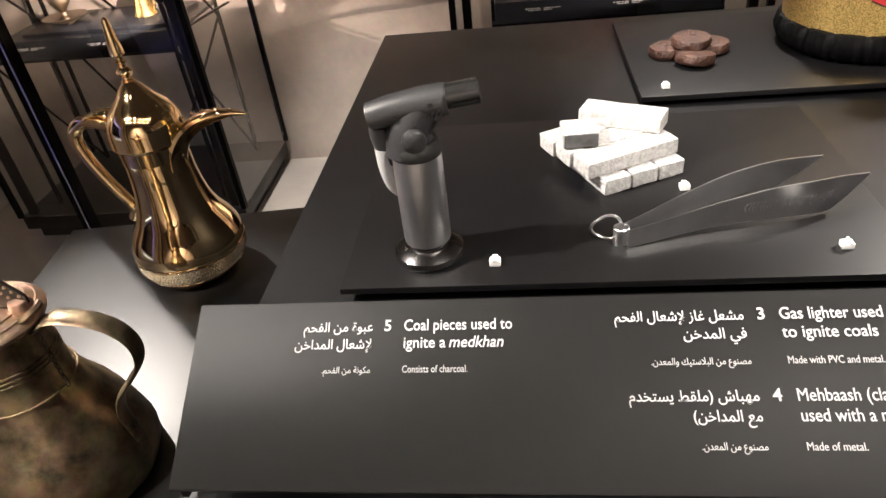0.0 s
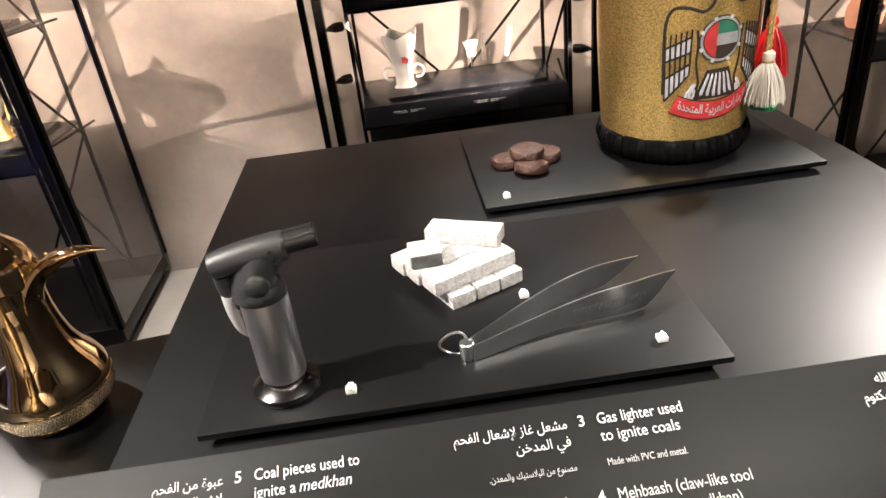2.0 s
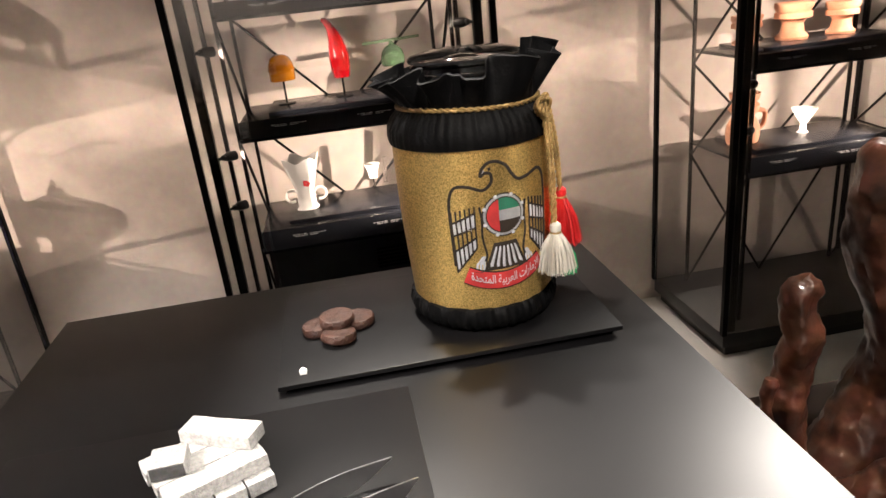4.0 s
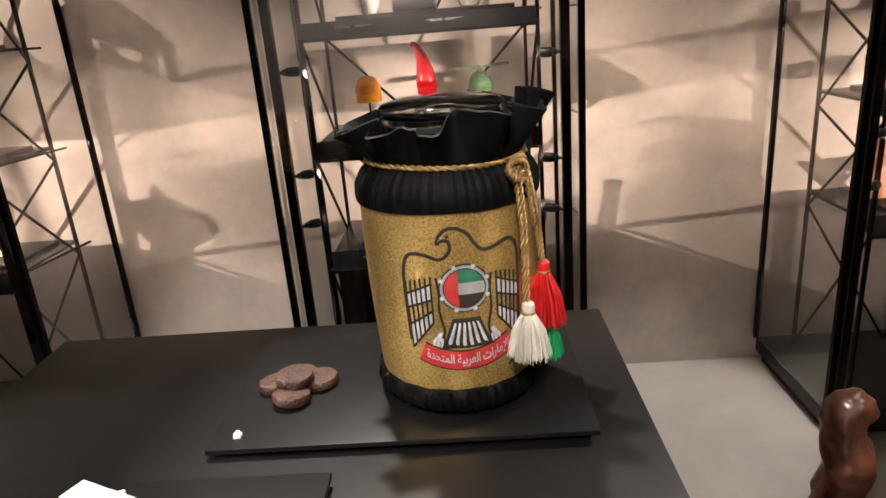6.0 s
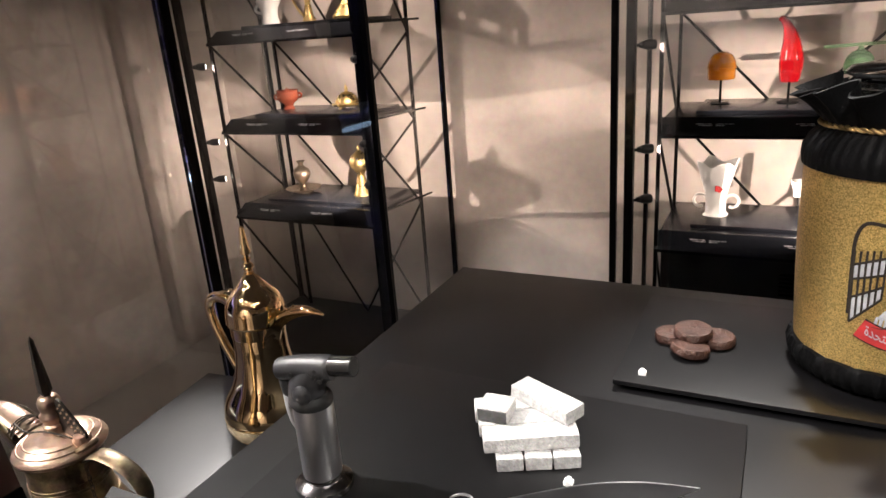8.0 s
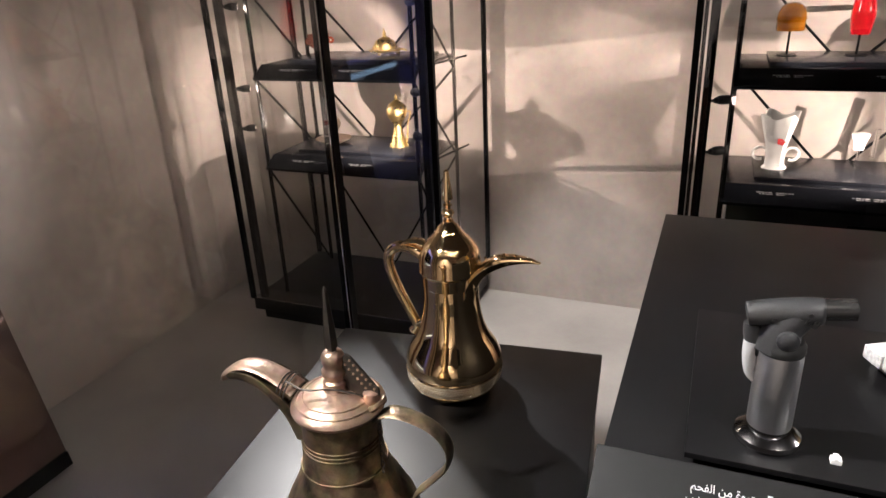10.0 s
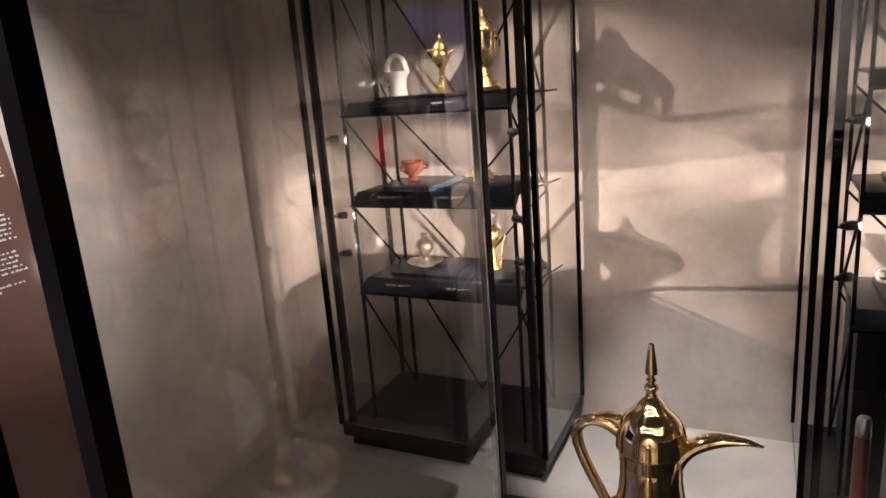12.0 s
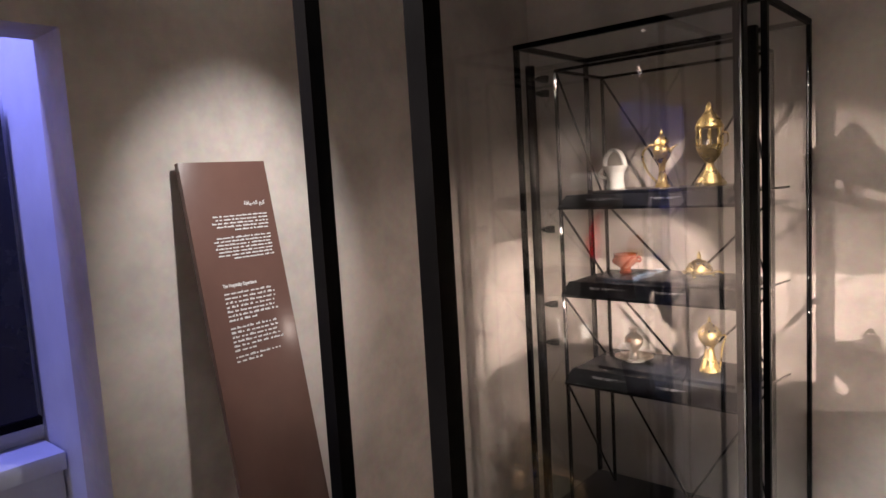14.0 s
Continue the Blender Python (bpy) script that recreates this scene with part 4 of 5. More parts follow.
part("handle", sweep([(-0.040, 0, 0.234), (-0.066, 0, 0.250), (-0.094, 0, 0.251), (-0.112, 0, 0.234), (-0.111, 0, 0.204), (-0.094, 0, 0.162), (-0.076, 0, 0.128), (-0.068, 0, 0.108), (-0.076, 0, 0.094)], ring_section(lambda s: 0.0088 - 0.0015 * s, 14, 1.15), 40), "gold", pot)
part("handle_mount", sweep([(-0.074, 0, 0.100), (-0.066, 0, 0.110), (-0.052, 0, 0.118)], ring_section(lambda s: 0.006 + 0.003 * s, 12), 8), "gold", pot)
part("thumb_rest", sweep([(-0.036, 0, 0.258), (-0.055, 0, 0.266), (-0.076, 0, 0.262), (-0.082, 0, 0.258)], lambda s: [((0.013 - 0.004 * abs(2 * s - 1)) * math.cos(q), 0.0035 * math.sin(q)) for q in [2 * math.pi * k / 12 for k in range(12)]], 14, side=Vector((0, 1, 0))), "gold", pot)
part("rivet", lathe([(0.0032, 0.0), (0.0026, 0.0016), (0.0, 0.002)], 12), "oldbrass", pot).matrix_basis = pose(0.004, -0.0412, 0.206, 90, 0, 0)

# ---- old coffee pot ----
old = thing("coffee_pot", (0.028, 0.586, 0.863), "old tarnished brass coffee pot with a strap handle", "coffee pot", turn=2.0)


def dents(a, i, r, z):
    q = Vector((math.cos(a) * 3, math.sin(a) * 3, z * 30))
    return r * (1 + 0.034 * noise.noise(q) + 0.014 * noise.noise(q * 3)), z


part("body", lathe([(0.0, 0.0), (0.080, 0.0), (0.088, 0.004), (0.092, 0.014), (0.093, 0.030), (0.089, 0.050), (0.081, 0.072), (0.071, 0.094), (0.061, 0.113), (0.0545, 0.129), (0.0510, 0.138), (0.0505, 0.1415), (0.0485, 0.146), (0.0462, 0.172), (0.0448, 0.196), (0.0455, 0.216), (0.046, 0.220), (0.0, 0.220)], 64, wob=dents), "oldbrass", old, "dented dark brass body")
for z, r in ((0.141, 0.0512), (0.170, 0.0466), (0.175, 0.0464), (0.180, 0.0462)):
    part("neck_ring", torus(r, 0.0011, z, 48), "oldbrass", old)
part("lid", lathe([(0.0, 0.214), (0.050, 0.214), (0.0535, 0.217), (0.0545, 0.2205), (0.053, 0.224), (0.048, 0.2275), (0.047, 0.2285), (0.040, 0.232), (0.039, 0.2330), (0.030, 0.2365), (0.0155, 0.2405), (0.0135, 0.2440), (0.0140, 0.250), (0.0118, 0.2525), (0.0118, 0.2555), (0.0145, 0.259), (0.0145, 0.264), (0.0118, 0.2675), (0.0118, 0.271), (0.0132, 0.275), (0.0132, 0.281), (0.0110, 0.286), (0.0070, 0.289), (0.0, 0.289)], 48), "oldcopper", old, "worn copper lid with a turned knob")
part("spire", lathe([(0.0050, 0.287), (0.0056, 0.291), (0.0080, 0.295), (0.0075, 0.308), (0.0056, 0.330), (0.0036, 0.352), (0.0028, 0.362), (0.0, 0.368)], 6), "iron", old, "faceted dark spire")
bm = bmesh.new()
outline = [(0.012, 0.236), (0.012, 0.280), (0.016, 0.287), (0.022, 0.284), (0.054, 0.247), (0.054, 0.236)]
front = [bm.verts.new((x, -0.0016, z)) for x, z in outline]
back = [bm.verts.new((x, 0.0016, z)) for x, z in outline]
bm.faces.new(front)
bm.faces.new(back[::-1])
for k in range(6):
    bm.faces.new((front[k], back[k], back[(k + 1) % 6], front[(k + 1) % 6]))
comb = part("comb", bm, "iron", old, "dark flat comb standing on the lid", smooth=False)
stud = lathe([(0.0017, 0.0), (0.0013, 0.0012), (0.0, 0.0017)], 8)
for row in range(2):
    for k in range(7):
        part("stud", stud.copy(), "oldcopper", comb).matrix_basis = pose(0.0215 + 0.0046 * k - 0.006 * row, -0.0016, 0.2795 - 0.0053 * k - 0.006 * row, 90, 0, 0)
stud.free()
part("lid_ring", torus(0.0475, 0.0011, 0.2283, 48), "oldcopper", old)
part("lid_ring", torus(0.0395, 0.0010, 0.2328, 48), "oldcopper", old)
part("tie_wire", sweep([(-0.058, -0.014, 0.246), (-0.030, -0.020, 0.243), (0.0, -0.0145, 0.246), (0.026, -0.010, 0.243), (0.040, -0.006, 0.238)], ring_section(0.0011, 6), 20), "iron", old)
part("spout", beak([(-0.036, 0, 0.180), (-0.050, 0, 0.206), (-0.072, 0, 0.226), (-0.100, 0, 0.240), (-0.128, 0, 0.240), (-0.148, 0, 0.230)], lambda s: 0.024 * (1 - s) ** 0.6 + 0.006, lambda s: 0.024 * (1 - s) ** 0.6 + 0.005, 26), "oldbrass", old, "beaked brass spout")
part("spout_cover", sweep([(-0.052, 0, 0.228), (-0.075, 0, 0.241), (-0.100, 0, 0.250), (-0.126, 0, 0.248), (-0.147, 0, 0.235), (-0.151, 0, 0.228)], lambda s: [((0.017 - 0.006 * s) * math.cos(q), 0.0045 * math.sin(q)) for q in [2 * math.pi * k / 12 for k in range(12)]], 22, side=Vector((0, 1, 0))), "oldcopper", old, "copper hood over the spout")
for s in range(3):
    q = [(-0.060 - 0.005 * s + 0.004 * math.sin(a), 0.0215 * math.cos(a), 0.224 + 0.020 * math.sin(a)) for a in [2 * math.pi * k / 20 for k in range(21)]]
    part("wire_binding", sweep(q, ring_section(0.0010, 6), closed=True), "iron", old)
part("handle", sweep([(0.048, 0, 0.210), (0.066, 0, 0.220), (0.092, 0, 0.218), (0.118, 0, 0.207), (0.133, 0, 0.186), (0.130, 0, 0.160), (0.110, 0, 0.134), (0.092, 0, 0.112), (0.085, 0, 0.088), (0.088, 0, 0.062), (0.090, 0, 0.050)], lambda s: [((0.0125 - 0.004 * s) * math.cos(q), 0.0030 * math.sin(q)) for q in [2 * math.pi * k / 12 for k in range(12)]], 44, side=Vector((0, 1, 0))), "oldbrass", old, "flat strap handle")
part("hinge", sweep([(0.040, -0.012, 0.222), (0.052, -0.010, 0.229), (0.056, 0.0, 0.231), (0.052, 0.010, 0.229), (0.040, 0.012, 0.222)], ring_section(0.0042, 8), 16), "oldbrass", old)
part("hinge_knob", lathe([(0.0, 0.0), (0.009, 0.002), (0.011, 0.008), (0.009, 0.014), (0.0, 0.017)], 16, at=(0.044, 0.0, 0.228)), "oldcopper", old)
bm = bmesh.new()
for k in range(9):
    zc = 0.206 - 0.0075 * k
    lp = [(0.056 + (0.0022 * math.cos(a) if k % 2 else 0), -0.012 + (0 if k % 2 else 0.0022 * math.cos(a)), zc + 0.0046 * math.sin(a)) for a in [2 * math.pi * j / 12 for j in range(13)]]
    sweep(lp, ring_section(0.0007, 5), bm=bm, closed=True)
part("chain", bm, "iron", old, "short dark chain")

# ---- glass screen beside the low plinth ----
scr = thing("glass_screen", (-0.325, 0.77, 0.0), "tall glass screen between black steel posts", "glass screen")
for x, y, r in ((0.0, 0.428, 0.012), (0.016, -0.431, 0.0105), (-0.114, -0.443, 0.0085)):
    part("post", bar((x, y, 0.0), (x, y, 2.9), r, square=True), "metal", scr)
ob = part("pane", box(0.002, -0.418, 0.05, 0.010, 0.412, 2.85), "glass", scr, "clear glass pane", smooth=False)
ob.visible_shadow = False
part("top_bar", box(-0.008, -0.417, 2.852, 0.022, 0.412, 2.88), "metal", scr, smooth=False)
part("bottom_bar", box(-0.008, -0.417, 0.0, 0.022, 0.412, 0.048), "metal", scr, smooth=False)
pole = thing("barrier_pole", (0.336, 1.30, 0.0), "slim red-brown lacquered pole with a shiny top", "pole")
part("shaft", lathe([(0.0, 0.0), (0.013, 0.0), (0.013, 0.97), (0.012, 0.975)], 20), "brownpole", pole)
part("cap", lathe([(0.0125, 0.972), (0.013, 0.980), (0.0125, 1.0), (0.009, 1.008), (0.0, 1.010)], 20), "steel", pole, "shiny metal cap")

# ---- gnarled wood on the further plinth ----
wood = thing("agarwood_branch", (1.378, 0.88, 0.788), "gnarled red-brown agarwood branch standing on a plinth", "wood")


def limb(pts, radius, seed, n=40):
    bm = bmesh.new()
    sweep(pts, ring_section(radius, 20), n, bm)
    bmesh.ops.subdivide_edges(bm, edges=bm.edges, cuts=1, use_grid_fill=True)
    bm.normal_update()
    for v in bm.verts:
        q = v.co * 26 + Vector((seed, 0, 0))
        v.co += v.normal * (0.007 * noise.noise(q) + 0.003 * noise.noise(q * 3.1) + 0.005 * noise.noise(Vector((v.co.x * 70, v.co.y * 70, v.co.z * 12))))
    return bm


part("limb", limb([(-0.030, 0.0, 0.0), (-0.055, 0.0, 0.10), (-0.060, 0.0, 0.19), (-0.050, -0.005, 0.27), (-0.056, 0.0, 0.322), (-0.040, 0.0, 0.366)], lambda s: (0.0285 - 0.006 * s) * (1 if s < 0.88 else math.sqrt(max(0.02, 1 - ((s - 0.88) / 0.12) ** 2))), 1), "wood", wood)
part("limb", limb([(0.03, 0.01, 0.0), (0.10, 0.02, 0.13), (0.115, 0.0, 0.25), (0.080, 0.02, 0.38), (0.070, 0.02, 0.46), (0.085, 0.02, 0.525)], lambda s: 0.052 * (1 - 0.2 * s) * (1 if s < 0.88 else math.sqrt(max(0.02, 1 - ((s - 0.88) / 0.12) ** 2))), 5), "wood", wood)
part("limb", limb([(-0.02, -0.03, 0.0), (0.02, -0.06, 0.04), (0.07, -0.08, 0.09), (0.13, -0.08, 0.13)], lambda s: 0.034 * (1 - 0.5 * s), 9), "wood", wood)
part("limb", limb([(-0.050, 0.0, 0.10), (-0.082, 0.0, 0.14), (-0.090, 0.0, 0.19), (-0.088, 0.0, 0.215)], lambda s: 0.014 * (1 - 0.6 * s), 13, 16), "wood", wood)

# ---- leaning information board ----
tilt = math.degrees(math.atan2(1.905 - 1.58, 1.77))
info = thing("information_board", (-1.565, 1.12, 0.0), "tall brown information board leaning on the wall", "information board")
im = Matrix.Translation((0, 0, 0.002)) @ pose(0, 0, 0, 0, -tilt, 0)
H = 1.80
part("board", box(-0.022, -0.155, 0.055, 0.0, 0.155, H, 0.002), "info", info).matrix_basis = im
part("foot", box(-0.03, -0.156, 0.0, 0.004, 0.156, 0.052, 0.001), "metal", info, "dark foot bar").matrix_basis = im


def on_board(y, z):
    return im @ Matrix.Translation((0.0004, y, z)) @ pose(0, 0, 0, 90, 0, 90)


writing("heading", arabic("كرم الضيافة"), 0.017, "white", info, on_board(0.125, H - 0.145), "RIGHT", 0.0003)
text_bars("small_print", 0.21, 0.056, 5, info, on_board(-0.085, H - 0.174), 11, 13, align=1)
text_bars("small_print", 0.21, 0.078, 7, info, on_board(-0.085, H - 0.243), 12, 13, align=1)
writing("heading", "The Hospitality Experience", 0.0155, "white", info, on_board(-0.085, H - 0.402), "LEFT", 0.0004, fit=0.122)
text_bars("small_print", 0.185, 0.098, 7, info, on_board(-0.085, H - 0.418), 13, 13)
text_bars("small_print", 0.185, 0.084, 6, info, on_board(-0.085, H - 0.527), 14, 13)
text_bars("small_print", 0.165, 0.028, 2, info, on_board(-0.085, H - 0.617), 15, 13)

# ---- glass cases with racks ----


def spotlight(at, turn, pitch):
    s = thing("spotlight", at, "small black adjustable spotlight on a case rail", "spotlight", "case spotlights", turn)
    part("stem", bar((0, 0, 0), (0.022, 0, 0), 0.005, segs=10), "spot", s)
    part("joint", lathe([(0.0, -0.011), (0.008, -0.008), (0.011, 0.0), (0.008, 0.008), (0.0, 0.011)], 14, at=(0.020, 0, 0)), "spot", s)
    h = part("head", sweep([(0, 0, 0), (0.006, 0, 0), (0.022, 0, 0), (0.040, 0, 0)], ring_section(lambda q: 0.010 + 0.006 * math.sin(math.pi * min(1, q * 1.15) * 0.6), 16), 10), "spot", s)
    h.matrix_basis = pose(0.024, 0.0, 0.0, 0, -pitch, 0)
    ln = part("lens", sweep([(0.0395, 0, 0), (0.0405, 0, 0)], ring_section(0.010, 14), 1, closed=True), "lens", h, "glowing lamp lens")
    return s




def showcase(cx, shelf_z):
    case = thing("glass_case", (cx, CASE_Y, 0.0), "tall glass display case with a thin black steel frame", "glass case", "glass cases")
    W, D, Hh = CASE_W, CASE_D, CASE_H
    part("base", box(0.0, 0.0, 0.055, W, D, 0.115, 0.002), "black", case)
    part("toe_kick", box(0.03, 0.03, 0.0, W - 0.03, D - 0.01, 0.054), "black", case, smooth=False)
    for x, y in ((0, 0), (W, 0), (0, D), (W, D)):
        part("post", bar((x, y, 0.115), (x, y, Hh - 0.012), 0.0105, square=True), "metal", case)
    for a, b in (((-0.0105, 0, Hh), (W + 0.0105, 0, Hh)), ((-0.0105, D, Hh), (W + 0.0105, D, Hh)), ((0, 0.0105, Hh), (0, D - 0.0105, Hh)), ((W, 0.0105, Hh), (W, D - 0.0105, Hh))):
        part("top_rail", bar(a, b, 0.0105, square=True), "metal", case)
    for nm, c in (("front_pane", (0.012, -0.003, 0.117, W - 0.012, 0.003, Hh - 0.013)), ("side_pane", (-0.003, 0.012, 0.117, 0.003, D - 0.012, Hh - 0.013)), ("side_pane", (W - 0.003, 0.012, 0.117, W + 0.003, D - 0.012, Hh - 0.013))):
        ob = part(nm, box(*c), "glass", case, "clear glass pane", smooth=False)
        ob.visible_shadow = False
    for x in (RAIL_IN, W - RAIL_IN):
        part("spot_rail", bar((x, RAIL_Y, 0.115), (x, RAIL_Y, Hh - 0.08), 0.014, square=True), "metal", case)
    for z in SPOT_Z:
        spotlight((cx + RAIL_IN + 0.0145, CASE_Y + RAIL_Y, z), YAW, -2)
        spotlight((cx + W - RAIL_IN - 0.0145, CASE_Y + RAIL_Y, z), 180 - YAW, -2)
    rack = thing("display_rack", (cx + 0.127, CASE_Y + 0.10, 0.117), "black steel wire rack with three sloped-front shelves", "rack", "display racks")
    w, d, h = 0.745, 0.42, 1.985
    r = 0.0062
    for x, y in ((0, 0), (w, 0), (0, d), (w, d)):
        part("upright", bar((x, y, 0), (x, y, h), r, square=True), "metal", rack)
    for a, b in (((0, 0, h), (w, 0, h)), ((0, d, h), (w, d, h)), ((0, 0, h), (0, d, h)), ((w, 0, h), (w, d, h))):
        part("top_bar", bar(a, b, r, square=True), "metal", rack)
    levels = [0.0] + sorted(z - 0.117 for z in shelf_z) + [h]
    for z0, z1 in zip(levels, levels[1:]):
        part("brace", bar((0, d, z1), (w / 2, d, z0), 0.0055), "metal", rack)
        part("brace", bar((w, d, z1), (w / 2, d, z0), 0.0055), "metal", rack)
        for x in (0, w):
            part("brace", bar((x, 0, z1), (x, d, z0), 0.0055), "metal", rack)
    for z in shelf_z:
        zz = z - 0.117
        sh = part("shelf", box(0.004, 0.055, zz + 0.045, w - 0.004, d + 0.02, zz + 0.057, 0.001), "shelf", rack, "black lacquered shelf")
        bm = bmesh.new()
        prof = [(-0.020, zz), (-0.020, zz + 0.010), (0.055, zz + 0.058), (0.055, zz + 0.044), (0.0, zz)]
        a = [bm.verts.new((-0.004, y, q)) for y, q in prof]
        b = [bm.verts.new((w + 0.004, y, q)) for y, q in prof]
        bm.faces.new(a)
        bm.faces.new(b[::-1])
        for k in range(5):
            bm.faces.new((a[k], a[(k + 1) % 5], b[(k + 1) % 5], b[k]))
        part("label_front", bm, "shelf", sh, "sloped shelf front", smooth=False)
        slope = math.degrees(math.atan2(0.048, 0.075))
        for x, n in ((0.17, 3), (0.46, 7)):
            fm = Matrix.Translation((x, 0.0275, zz + 0.0410)) @ pose(0, 0, 0, slope, 0, 0)
            text_bars("small_print", 0.055, 0.014, 2, sh, fm @ pose(-0.065, 0, 0), n, 5, align=1)
            text_bars("small_print", 0.06, 0.014, 2, sh, fm, n + 1, 5)
        part("side_arm", bar((w, 0.06, zz + 0.05), (w + 0.06, d, zz + 0.05), 0.005), "metal", rack)
        part("riser", box(0.10, 0.10, zz + 0.0575, w - 0.06, d - 0.02, zz + 0.0715, 0.001), "shelf", rack, "thin black riser")
    return rack


TOP = 0.0715
SH1 = SH2 = SH3 = (1.512, 1.130, 0.735)
showcase(CASE_X[0], SH1)
showcase(CASE_X[1], SH2)
showcase(CASE_X[2], SH3)
OY = CASE_Y + 0.375

# first case
c = thing("incense_burner", (-1.334, OY, SH1[0] + TOP), "white ceramic incense burner with an arched handle", "incense burner")
part("bowl", lathe([(0.0, 0.0), (0.040, 0.0), (0.042, 0.006), (0.036, 0.035), (0.040, 0.07), (0.056, 0.098), (0.058, 0.104), (0.050, 0.100), (0.0, 0.080)], 28), "porcelain", c)
part("arch", sweep([(-0.050, 0, 0.095), (-0.046, 0, 0.135), (-0.022, 0, 0.168), (0.006, 0, 0.172), (0.034, 0, 0.150), (0.050, 0, 0.095)], lambda s: [(0.020 * math.cos(q), 0.0085 * math.sin(q)) for q in [2 * math.pi * k / 12 for k in range(12)]], 24, side=Vector((0, 1, 0))), "porcelain", c)
part("side_handle", sweep([(-0.052, 0, 0.100), (-0.078, 0, 0.074), (-0.074, 0, 0.060), (-0.040, 0, 0.048)], ring_section(0.006, 8), 14), "porcelain", c)

c = thing("brass_ewer", (-1.116, OY, SH1[0] + TOP), "slender brass ewer with a long curved handle", "ewer")
part("body", lathe([(0.0, 0.0), (0.030, 0.0), (0.031, 0.006), (0.020, 0.030), (0.013, 0.075), (0.014, 0.100), (0.032, 0.125), (0.038, 0.150), (0.034, 0.170), (0.024, 0.180), (0.030, 0.184), (0.027, 0.200), (0.014, 0.215), (0.006, 0.222), (0.009, 0.228), (0.004, 0.238), (0.0, 0.262)], 28), "brass", c)
part("handle", sweep([(-0.022, 0, 0.178), (-0.055, 0, 0.180), (-0.085, 0, 0.150), (-0.080, 0, 0.100), (-0.052, 0, 0.050), (-0.030, 0, 0.028), (-0.020, 0, 0.008)], ring_section(0.0048, 8), 26), "brass", c)
part("spout", beak([(0.030, 0, 0.145), (0.050, 0, 0.165), (0.070, 0, 0.178)], lambda s: 0.011 * (1 - s) + 0.003, lambda s: 0.010 * (1 - s) + 0.003, 10), "brass", c)

c = thing("brass_lantern", (-0.914, OY, SH1[0] + TOP), "brass pierced lantern censer on a flared foot", "censer")
part("foot", lathe([(0.0, 0.0), (0.062, 0.0), (0.064, 0.012), (0.050, 0.030), (0.034, 0.052), (0.018, 0.072), (0.014, 0.090), (0.022, 0.098), (0.042, 0.125), (0.052, 0.150), (0.054, 0.166), (0.0, 0.166)], 32), "brass", c)
part("roof", lathe([(0.0, 0.232), (0.054, 0.232), (0.056, 0.240), (0.046, 0.262), (0.030, 0.284), (0.018, 0.300), (0.013, 0.318), (0.006, 0.334), (0.0, 0.340)], 32), "brass", c)
for k in range(8):
    a = 2 * math.pi * (k + 0.5) / 8
    part("pillar", bar((0.049 * math.cos(a), 0.049 * math.sin(a), 0.166), (0.049 * math.cos(a), 0.049 * math.sin(a), 0.233), 0.0045, segs=8), "brass", c)
part("inner_cup", lathe([(0.0, 0.166), (0.016, 0.166), (0.012, 0.185), (0.0, 0.190)], 20), "iron", c)
part("side_handle", sweep([(0.052, 0, 0.215), (0.072, 0, 0.205), (0.070, 0, 0.165), (0.054, 0, 0.155)], ring_section(0.004, 8), 14), "brass", c)

c = thing("glazed_cup", (-1.298, OY, SH1[1] + TOP), "small red-brown glazed cup with lug handles", "cup")
part("bowl", lathe([(0.0, 0.0), (0.026, 0.0), (0.028, 0.004), (0.022, 0.016), (0.026, 0.026), (0.046, 0.040), (0.053, 0.062), (0.049, 0.078), (0.054, 0.088), (0.050, 0.088), (0.044, 0.060), (0.0, 0.045)], 32), "glaze", c)
for a in (0.3, 2.2, 4.3):
    o2 = part("lug", torus(0.010, 0.0055, 0.0, 16), "glaze", c)
    o2.matrix_basis = pose(0.058 * math.cos(a), 0.058 * math.sin(a), 0.062, 90, 0, math.degrees(a))
part("stub", bar((0.0, 0, 0.045), (0.0, 0, 0.098), 0.005, segs=8), "glaze", c)

c = thing("brass_dome_censer", (-0.966, OY, SH1[1] + TOP), "low brass domed censer on small feet", "censer")
part("dish", lathe([(0.0, 0.012), (0.060, 0.012), (0.070, 0.018), (0.071, 0.024), (0.0, 0.026)], 32), "brass", c)
part("dome", lathe([(0.054, 0.026), (0.053, 0.036), (0.040, 0.058), (0.022, 0.070), (0.010, 0.074), (0.006, 0.082), (0.009, 0.088), (0.004, 0.098), (0.0, 0.112)], 32), "brass", c)
for k in range(3):
    a = 2 * math.pi * k / 3 + 0.5
    part("foot", lathe([(0.0, 0.0), (0.006, 0.0), (0.008, 0.006), (0.004, 0.014)], 10, at=(0.056 * math.cos(a), 0.056 * math.sin(a), 0)), "brass", c)
part("handle", sweep([(0.066, 0, 0.022), (0.085, 0, 0.024), (0.100, 0, 0.018)], ring_section(0.004, 8), 8), "brass", c)

c = thing("silver_sprinkler", (-1.255, OY - 0.03, SH1[2] + 0.0585), "silvered footed vase standing in a shallow dish", "vase")
part("dish", lathe([(0.0, 0.014), (0.030, 0.014), (0.032, 0.0), (0.036, 0.0), (0.040, 0.016), (0.078, 0.030), (0.086, 0.036), (0.080, 0.036), (0.040, 0.022), (0.0, 0.020)], 40), "silver", c, "shallow tarnished dish")
part("vase", lathe([(0.0, 0.020), (0.022, 0.022), (0.022, 0.028), (0.012, 0.038), (0.011, 0.050), (0.020, 0.062), (0.038, 0.085), (0.042, 0.105), (0.036, 0.125), (0.018, 0.138), (0.012, 0.148), (0.014, 0.155), (0.022, 0.162), (0.020, 0.165), (0.0, 0.160)], 36), "silver", c)

